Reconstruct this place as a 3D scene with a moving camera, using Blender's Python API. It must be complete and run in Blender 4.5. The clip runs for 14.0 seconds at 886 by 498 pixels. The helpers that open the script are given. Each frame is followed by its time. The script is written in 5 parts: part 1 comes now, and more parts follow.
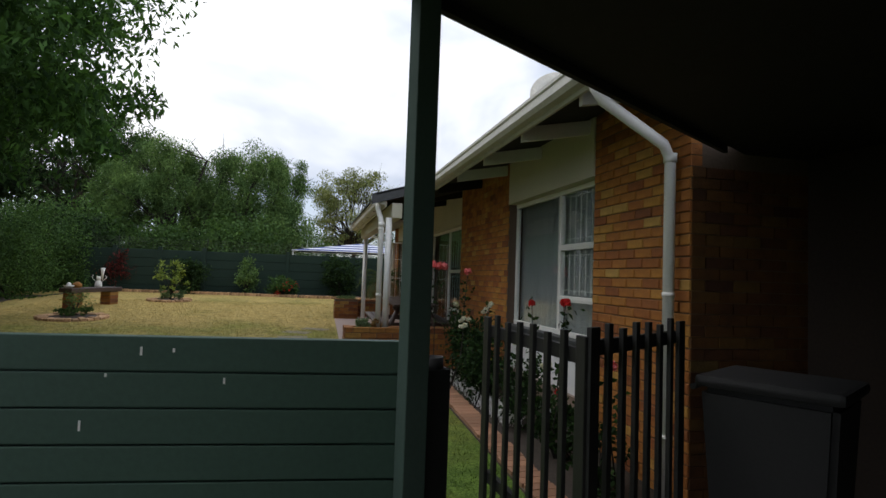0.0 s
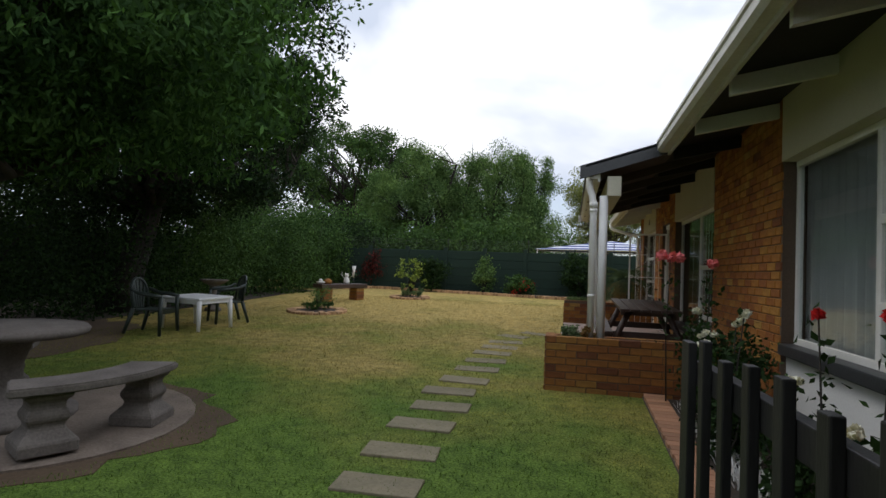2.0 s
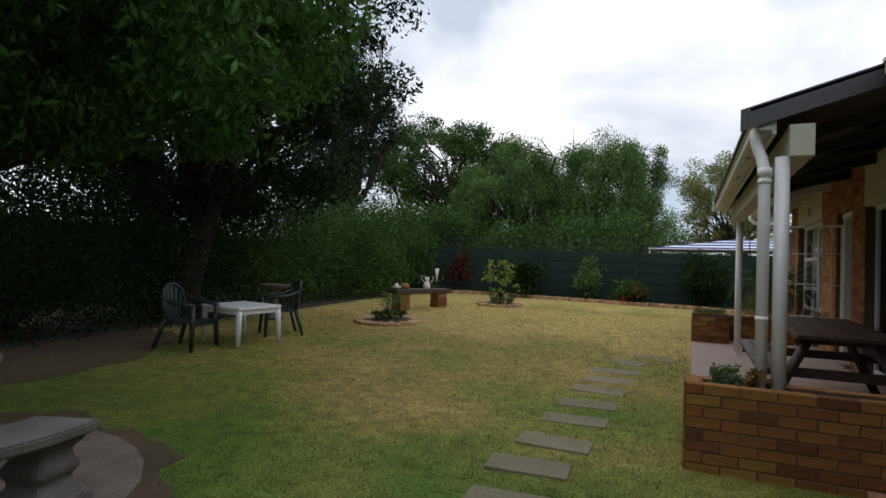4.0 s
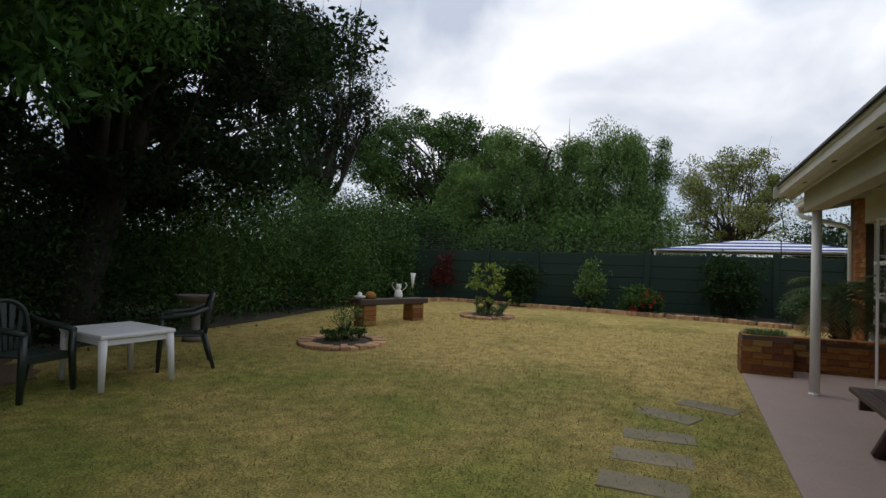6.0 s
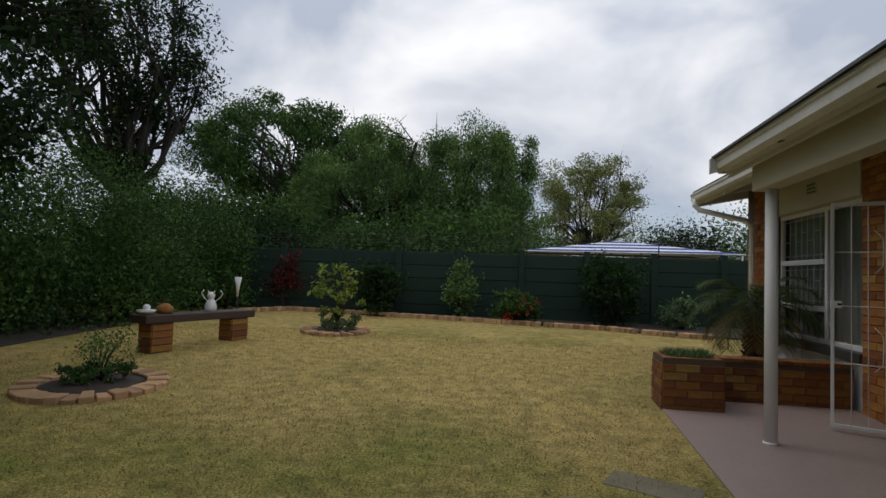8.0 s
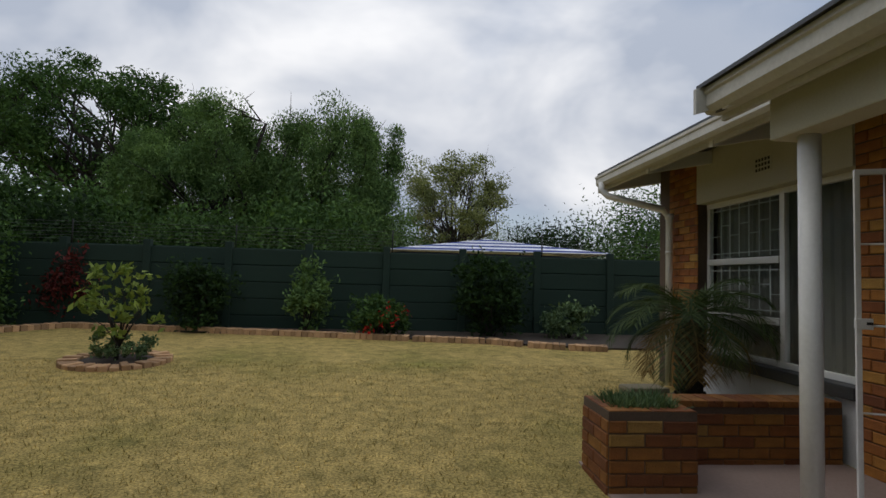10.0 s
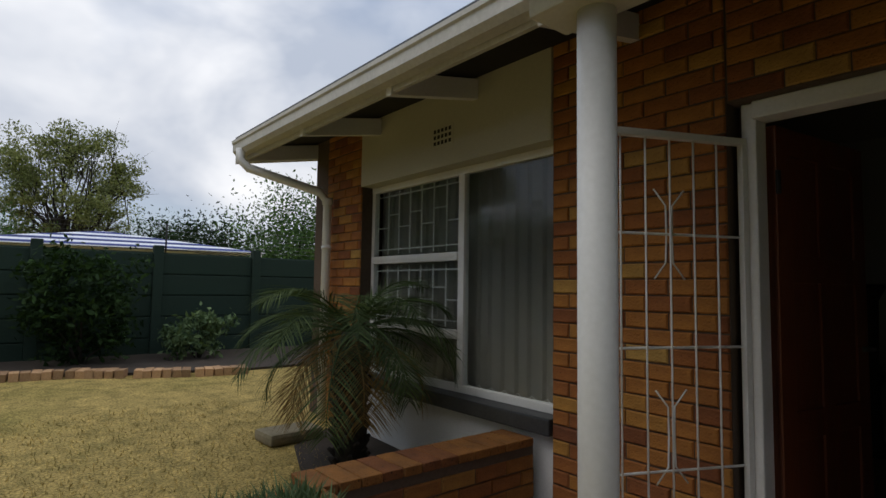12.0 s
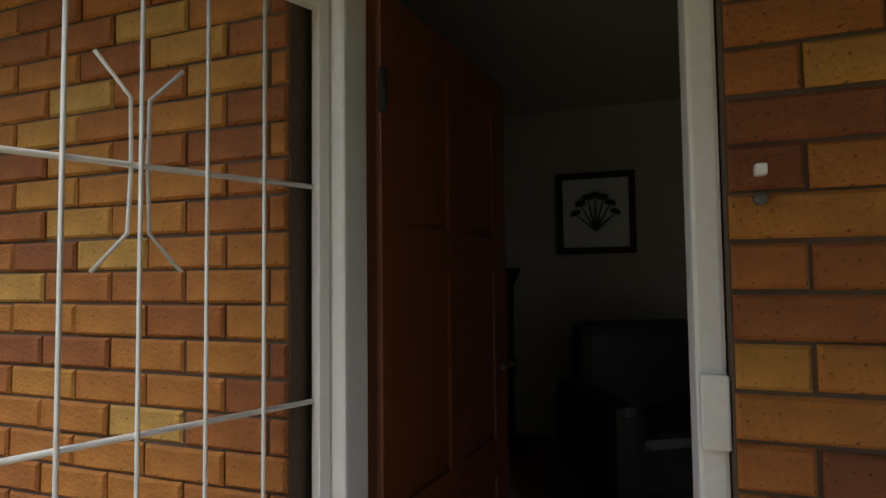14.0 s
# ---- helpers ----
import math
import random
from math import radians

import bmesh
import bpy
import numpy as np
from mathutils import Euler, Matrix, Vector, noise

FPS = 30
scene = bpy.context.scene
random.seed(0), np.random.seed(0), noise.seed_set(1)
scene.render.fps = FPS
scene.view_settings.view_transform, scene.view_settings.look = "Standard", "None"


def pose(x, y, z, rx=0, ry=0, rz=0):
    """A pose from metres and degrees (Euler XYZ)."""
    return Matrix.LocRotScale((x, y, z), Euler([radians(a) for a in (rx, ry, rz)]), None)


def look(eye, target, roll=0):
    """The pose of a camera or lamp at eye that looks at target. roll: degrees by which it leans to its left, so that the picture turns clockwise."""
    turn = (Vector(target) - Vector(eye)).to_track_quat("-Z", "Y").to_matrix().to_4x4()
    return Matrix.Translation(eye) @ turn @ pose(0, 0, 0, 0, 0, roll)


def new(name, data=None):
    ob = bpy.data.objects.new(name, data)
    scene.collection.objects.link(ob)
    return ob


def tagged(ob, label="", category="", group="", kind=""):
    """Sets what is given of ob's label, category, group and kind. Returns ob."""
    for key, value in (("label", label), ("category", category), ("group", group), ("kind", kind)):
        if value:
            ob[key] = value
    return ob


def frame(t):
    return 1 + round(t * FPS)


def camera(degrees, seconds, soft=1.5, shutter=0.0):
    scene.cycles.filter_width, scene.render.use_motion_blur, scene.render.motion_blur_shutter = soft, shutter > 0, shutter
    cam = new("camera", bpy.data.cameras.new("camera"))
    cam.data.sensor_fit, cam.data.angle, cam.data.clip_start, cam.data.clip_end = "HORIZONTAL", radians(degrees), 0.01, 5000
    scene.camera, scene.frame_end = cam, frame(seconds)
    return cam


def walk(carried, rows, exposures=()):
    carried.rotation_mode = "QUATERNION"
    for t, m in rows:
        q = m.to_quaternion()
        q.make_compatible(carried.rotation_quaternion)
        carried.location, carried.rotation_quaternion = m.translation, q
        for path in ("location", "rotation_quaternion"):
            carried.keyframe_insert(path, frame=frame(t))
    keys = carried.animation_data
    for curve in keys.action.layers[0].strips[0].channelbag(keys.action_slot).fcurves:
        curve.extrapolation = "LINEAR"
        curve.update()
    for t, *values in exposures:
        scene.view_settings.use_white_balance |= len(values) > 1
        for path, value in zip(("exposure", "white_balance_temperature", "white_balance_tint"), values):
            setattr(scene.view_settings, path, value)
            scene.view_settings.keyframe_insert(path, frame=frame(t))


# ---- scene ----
EXPOSURES = [(0.0, 0.6), (1.5, 0.6), (3.0, 0.5), (5.5, 0.35), (7.5, 0.1), (10.0, 0.0), (11.0, -0.05), (12.0, 0.15), (12.5, 0.3), (13.0, 0.6), (13.5, 1.2), (14.0, 1.75)]
cam = camera(76.97, 14.0)
PATH = [
    (0.0, -0.004, -0.053, 1.593, 92.865, -1.986, -13.345),
    (0.5, 0.265, 0.301, 1.586, 92.633, -2.046, -8.059),
    (1.0, 0.471, 0.708, 1.566, 92.504, -2.375, -1.862),
    (1.5, 0.605, 1.124, 1.55, 92.33, -2.403, 5.783),
    (2.0, 0.748, 1.53, 1.538, 92.034, -2.261, 13.052),
    (2.5, 0.785, 2.002, 1.553, 91.852, -2.207, 19.011),
    (3.0, 0.725, 2.473, 1.55, 91.731, -2.176, 21.967),
    (5.5, -0.026, 5.321, 1.649, 91.801, -2.217, 23.86),
    (6.0, -0.188, 5.879, 1.656, 91.965, -2.181, 22.586),
    (6.5, -0.346, 6.489, 1.672, 92.167, -2.143, 19.578),
    (7.0, -0.465, 7.045, 1.659, 92.353, -2.116, 17.057),
    (7.5, -0.598, 7.633, 1.656, 92.489, -2.07, 12.872),
    (10.0, -0.671, 10.517, 1.712, 93.199, -1.56, -4.9),
    (10.5, -0.547, 11.011, 1.722, 93.341, -1.583, -9.686),
    (11.0, -0.391, 11.478, 1.743, 93.503, -1.597, -15.394),
    (11.5, -0.193, 11.841, 1.732, 93.83, -1.219, -26.933),
    (12.0, 0.088, 12.107, 1.744, 94.074, -0.87, -39.377),
    (12.5, 0.454, 12.299, 1.761, 94.391, -0.621, -51.673),
    (13.0, 0.819, 12.367, 1.784, 94.337, -0.159, -58.582),
    (13.5, 1.197, 12.437, 1.785, 94.011, 0.304, -64.893),
    (14.0, 1.485, 12.462, 1.784, 92.715, 0.659, -70.657),
]
walk(cam, [(t, pose(x, y, z, a, b, c)) for t, x, y, z, a, b, c in PATH],
     exposures=EXPOSURES)

# ---- world and sun ----
SUN_EL, SUN_ROT = radians(55), radians(-75)
world = bpy.data.worlds.new("sky")
scene.world = world
world.use_nodes = True
wt = world.node_tree
wt.nodes.clear()


def wnode(kind, **props):
    n = wt.nodes.new(kind)
    for k, v in props.items():
        n.inputs[k].default_value = v
    return n


w_sky = wt.nodes.new("ShaderNodeTexSky")
w_sky.sky_type, w_sky.sun_disc = "NISHITA", False
w_sky.sun_elevation, w_sky.sun_rotation = SUN_EL, SUN_ROT
w_scale = wt.nodes.new("ShaderNodeVectorMath")
w_scale.operation = "SCALE"
w_scale.inputs["Scale"].default_value = 0.12
wt.links.new(w_sky.outputs[0], w_scale.inputs[0])
w_co = wt.nodes.new("ShaderNodeTexCoord")
w_map = wt.nodes.new("ShaderNodeMapping")
w_map.inputs["Scale"].default_value = (1.0, 1.0, 1.7)
wt.links.new(w_co.outputs["Generated"], w_map.inputs[0])
w_n1 = wnode("ShaderNodeTexNoise", Scale=2.2, Detail=5.0, Roughness=0.5, Distortion=0.25)
w_n2 = wnode("ShaderNodeTexNoise", Scale=1.5, Detail=6.0, Roughness=0.5)
w_map2 = wt.nodes.new("ShaderNodeMapping")
w_map2.inputs["Location"].default_value = (3.1, 1.7, 0.4)
w_map2.inputs["Scale"].default_value = (1.0, 1.0, 1.8)
wt.links.new(w_co.outputs["Generated"], w_map2.inputs[0])
wt.links.new(w_map.outputs[0], w_n1.inputs["Vector"])
wt.links.new(w_map2.outputs[0], w_n2.inputs["Vector"])
w_cloud = wt.nodes.new("ShaderNodeValToRGB")
w_cloud.color_ramp.elements[0].position, w_cloud.color_ramp.elements[0].color = 0.42, (0.44, 0.49, 0.59, 1)
w_cloud.color_ramp.elements[1].position, w_cloud.color_ramp.elements[1].color = 0.64, (0.93, 0.935, 0.96, 1)
wt.links.new(w_n1.outputs["Fac"], w_cloud.inputs[0])
w_cover = wt.nodes.new("ShaderNodeValToRGB")
w_cover.color_ramp.elements[0].position, w_cover.color_ramp.elements[0].color = 0.37, (0.45, 0.45, 0.45, 1)
w_cover.color_ramp.elements[1].position, w_cover.color_ramp.elements[1].color = 0.52, (1, 1, 1, 1)
wt.links.new(w_n2.outputs["Fac"], w_cover.inputs[0])
w_mix = wt.nodes.new("ShaderNodeMix")
w_mix.data_type = "RGBA"
wt.links.new(w_cover.outputs[0], w_mix.inputs["Factor"])
wt.links.new(w_scale.outputs[0], w_mix.inputs["A"])
wt.links.new(w_cloud.outputs[0], w_mix.inputs["B"])
# an overcast sky is brightest overhead
w_sep = wt.nodes.new("ShaderNodeSeparateXYZ")
wt.links.new(w_co.outputs["Generated"], w_sep.inputs[0])
w_up = wt.nodes.new("ShaderNodeMath")
w_up.operation, w_up.use_clamp = "MULTIPLY", True
w_up.inputs[1].default_value = 1.0
wt.links.new(w_sep.outputs["Z"], w_up.inputs[0])
w_pow = wt.nodes.new("ShaderNodeMath")
w_pow.operation = "POWER"
w_pow.inputs[1].default_value = 2.5
wt.links.new(w_up.outputs[0], w_pow.inputs[0])
w_gain = wt.nodes.new("ShaderNodeMath")
w_gain.operation = "MULTIPLY_ADD"
w_gain.inputs[1].default_value, w_gain.inputs[2].default_value = 0.6, 0.97
wt.links.new(w_pow.outputs[0], w_gain.inputs[0])
w_bg = wnode("ShaderNodeBackground", Strength=1.0)
wt.links.new(w_mix.outputs["Result"], w_bg.inputs[0])
wt.links.new(w_gain.outputs[0], w_bg.inputs["Strength"])
w_out = wt.nodes.new("ShaderNodeOutputWorld")
wt.links.new(w_bg.outputs[0], w_out.inputs[0])

sun = new("sun", bpy.data.lights.new("sun", "SUN"))
sun.data.energy, sun.data.angle, sun.data.color = 0.35, radians(22), (1.0, 0.95, 0.87)
sun.matrix_world = look((20 * math.sin(SUN_ROT), 20 * math.cos(SUN_ROT), 20 * math.tan(SUN_EL)), (0, 0, 0))


# ---- materials ----
def nodes_of(name, rough=0.6, metal=0.0):
    m = bpy.data.materials.new(name)
    m.use_nodes = True
    b = m.node_tree.nodes["Principled BSDF"]
    b.inputs["Roughness"].default_value, b.inputs["Metallic"].default_value = rough, metal
    return m, m.node_tree, b


def ramp(nt, stops):
    r = nt.nodes.new("ShaderNodeValToRGB")
    while len(r.color_ramp.elements) < len(stops):
        r.color_ramp.elements.new(0.5)
    for e, (p, c) in zip(r.color_ramp.elements, stops):
        e.position, e.color = p, (*c, 1)
    return r


def noise_node(nt, scale, detail=4.0, coords="Object", stretch=(1, 1, 1)):
    co = nt.nodes.new("ShaderNodeTexCoord")
    mp = nt.nodes.new("ShaderNodeMapping")
    mp.inputs["Scale"].default_value = stretch
    n = nt.nodes.new("ShaderNodeTexNoise")
    n.inputs["Scale"].default_value, n.inputs["Detail"].default_value = scale, detail
    nt.links.new(co.outputs[coords], mp.inputs[0])
    nt.links.new(mp.outputs[0], n.inputs["Vector"])
    return n


def mixed(nt, fac, a, b, kind="MIX"):
    x = nt.nodes.new("ShaderNodeMix")
    x.data_type, x.blend_type = "RGBA", kind
    for socket, v in (("Factor", fac), ("A", a), ("B", b)):
        if isinstance(v, (int, float)):
            x.inputs[socket].default_value = v
        elif isinstance(v, tuple):
            x.inputs[socket].default_value = (*v, 1)
        else:
            nt.links.new(v, x.inputs[socket])
    return x.outputs["Result"]


def bump(nt, b, height, strength, distance=0.01):
    n = nt.nodes.new("ShaderNodeBump")
    n.inputs["Strength"].default_value, n.inputs["Distance"].default_value = strength, distance
    nt.links.new(height, n.inputs["Height"])
    nt.links.new(n.outputs[0], b.inputs["Normal"])


def surface(name, dark, light, rough=0.6, metal=0.0, coarse=2.0, fine=40.0, relief=0.3, stretch=(1, 1, 1), coords="Object", var=0.0):
    """Two scales of noise between two colours, with fine relief and uneven gloss."""
    m, nt, b = nodes_of(name, rough, metal)
    big, small = noise_node(nt, coarse, 5, coords, stretch), noise_node(nt, fine, 6, coords, stretch)
    c = ramp(nt, [(0.3, dark), (0.7, light)])
    blend = nt.nodes.new("ShaderNodeMath")
    blend.operation = "MULTIPLY_ADD"
    blend.inputs[1].default_value = 0.45
    half = nt.nodes.new("ShaderNodeMath")
    half.operation = "MULTIPLY"
    half.inputs[1].default_value = 0.55
    nt.links.new(big.outputs["Fac"], half.inputs[0])
    nt.links.new(small.outputs["Fac"], blend.inputs[0])
    nt.links.new(half.outputs[0], blend.inputs[2])
    nt.links.new(blend.outputs[0], c.inputs[0])
    out = c.outputs[0]
    if var:
        info = nt.nodes.new("ShaderNodeObjectInfo")
        rv = ramp(nt, [(0.0, (1 - var,) * 3), (1.0, (1 + var,) * 3)])
        nt.links.new(info.outputs["Random"], rv.inputs[0])
        out = mixed(nt, 1.0, out, rv.outputs[0], "MULTIPLY")
    nt.links.new(out, b.inputs["Base Color"])
    mr = nt.nodes.new("ShaderNodeMapRange")
    mr.inputs["To Min"].default_value, mr.inputs["To Max"].default_value = max(0.05, rough - 0.12), min(1, rough + 0.12)
    nt.links.new(big.outputs["Fac"], mr.inputs[0])
    nt.links.new(mr.outputs[0], b.inputs["Roughness"])
    if relief:
        bump(nt, b, small.outputs["Fac"], relief, 0.004)
    return m


def brick_material(name, per_island=False, dim=1.0):
    m, nt, b = nodes_of(name, 0.85)
    if per_island:
        rnd = nt.nodes.new("ShaderNodeNewGeometry").outputs["Random Per Island"]
    else:
        rnd = nt.nodes.new("ShaderNodeObjectInfo").outputs["Random"]
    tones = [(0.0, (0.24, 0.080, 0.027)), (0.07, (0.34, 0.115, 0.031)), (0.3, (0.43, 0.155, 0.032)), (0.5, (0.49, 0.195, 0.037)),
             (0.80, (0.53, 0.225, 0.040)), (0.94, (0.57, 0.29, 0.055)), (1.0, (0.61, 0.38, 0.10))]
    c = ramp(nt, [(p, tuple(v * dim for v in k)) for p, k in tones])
    nt.links.new(rnd, c.inputs[0])
    n = noise_node(nt, 9, 6, "Object")
    spots = noise_node(nt, 95, 3, "Object")
    shade = ramp(nt, [(0.3, (0.66, 0.62, 0.6)), (0.7, (1.18, 1.15, 1.1))])
    nt.links.new(n.outputs["Fac"], shade.inputs[0])
    dots = ramp(nt, [(0.30, (0.32, 0.27, 0.25)), (0.38, (1, 1, 1))])
    nt.links.new(spots.outputs["Fac"], dots.inputs[0])
    out = mixed(nt, 1.0, mixed(nt, 1.0, c.outputs[0], shade.outputs[0], "MULTIPLY"), dots.outputs[0], "MULTIPLY")
    nt.links.new(out, b.inputs["Base Color"])
    bump(nt, b, mixed(nt, 0.5, spots.outputs["Fac"], n.outputs["Fac"]), 0.8, 0.012)
    return m


def leaf_material(name, dark, light, gloss=0.75, through_light=0.22):
    m, nt, b = nodes_of(name, gloss)
    geo = nt.nodes.new("ShaderNodeNewGeometry")
    c = ramp(nt, [(0.0, dark), (0.75, light), (1.0, tuple(min(1, v * 1.5) for v in light))])
    nt.links.new(geo.outputs["Random Per Island"], c.inputs[0])
    n = noise_node(nt, 0.7, 3)
    tone = ramp(nt, [(0.35, (0.65, 0.7, 0.7)), (0.65, (1.2, 1.15, 1.05))])
    nt.links.new(n.outputs["Fac"], tone.inputs[0])
    col = mixed(nt, 1.0, c.outputs[0], tone.outputs[0], "MULTIPLY")
    nt.links.new(col, b.inputs["Base Color"])
    b.inputs["Specular IOR Level"].default_value = 0.15
    t = nt.nodes.new("ShaderNodeBsdfTranslucent")
    nt.links.new(mixed(nt, 1.0, col, (1.3, 1.35, 0.7), "MULTIPLY"), t.inputs[0])
    mx = nt.nodes.new("ShaderNodeMixShader")
    mx.inputs[0].default_value = through_light
    nt.links.new(b.outputs[0], mx.inputs[1])
    nt.links.new(t.outputs[0], mx.inputs[2])
    nt.links.new(mx.outputs[0], nt.nodes["Material Output"].inputs[0])
    return m


def lawn_material(name, per_island):
    """Dry winter lawn: straw-yellow, greener in patches and towards the carport, where it is watered."""
    m, nt, b = nodes_of(name, 0.95)
    b.inputs["Specular IOR Level"].default_value = 0.15
    co = nt.nodes.new("ShaderNodeTexCoord")
    sep = nt.nodes.new("ShaderNodeSeparateXYZ")
    nt.links.new(co.outputs["Object"], sep.inputs[0])
    mr = nt.nodes.new("ShaderNodeMapRange")
    for k, v in (("From Min", 4.5), ("From Max", 13.5), ("To Min", 0.34), ("To Max", -0.16)):
        mr.inputs[k].default_value = v
    nt.links.new(sep.outputs["Y"], mr.inputs[0])
    big = noise_node(nt, 0.55, 6)
    add = nt.nodes.new("ShaderNodeMath")
    add.operation = "ADD"
    nt.links.new(big.outputs["Fac"], add.inputs[0])
    nt.links.new(mr.outputs[0], add.inputs[1])
    c = ramp(nt, [(0.34, (0.41, 0.315, 0.12)), (0.50, (0.30, 0.25, 0.085)), (0.62, (0.215, 0.22, 0.056)), (0.80, (0.105, 0.175, 0.034))])
    nt.links.new(add.outputs[0], c.inputs[0])
    mid = noise_node(nt, 7, 5)
    tone = ramp(nt, [(0.3, (0.68, 0.7, 0.66)), (0.7, (1.25, 1.2, 1.15))])
    nt.links.new(mid.outputs["Fac"], tone.inputs[0])
    col = mixed(nt, 1.0, c.outputs[0], tone.outputs[0], "MULTIPLY")
    if per_island:
        r = ramp(nt, [(0.0, (0.6, 0.62, 0.55)), (0.6, (1.05, 1.05, 1.0)), (1.0, (1.6, 1.5, 1.3))])
        nt.links.new(nt.nodes.new("ShaderNodeNewGeometry").outputs["Random Per Island"], r.inputs[0])
    else:
        fine = noise_node(nt, 60, 6)
        r = ramp(nt, [(0.35, (0.5, 0.52, 0.48)), (0.65, (1.3, 1.27, 1.2))])
        nt.links.new(fine.outputs["Fac"], r.inputs[0])
        bump(nt, b, fine.outputs["Fac"], 0.8, 0.02)
    nt.links.new(mixed(nt, 1.0, col, r.outputs[0], "MULTIPLY"), b.inputs["Base Color"])
    return m


def glass_material():
    m, nt, b = nodes_of("window_glass", 0.03)
    b.inputs["Base Color"].default_value = (0.9, 0.95, 0.95, 1)
    b.inputs["Transmission Weight"].default_value, b.inputs["IOR"].default_value = 1.0, 1.3
    return m


def stripes_material():
    m, nt, b = nodes_of("striped_canvas", 0.8)
    co = nt.nodes.new("ShaderNodeTexCoord")
    w = nt.nodes.new("ShaderNodeTexWave")
    w.inputs["Scale"].default_value = 0.55
    w.bands_direction = "Y"
    nt.links.new(co.outputs["Object"], w.inputs["Vector"])
    c = ramp(nt, [(0.44, (0.72, 0.74, 0.78)), (0.48, (0.015, 0.035, 0.19))])
    nt.links.new(w.outputs["Fac"], c.inputs[0])
    nt.links.new(c.outputs[0], b.inputs["Base Color"])
    return m


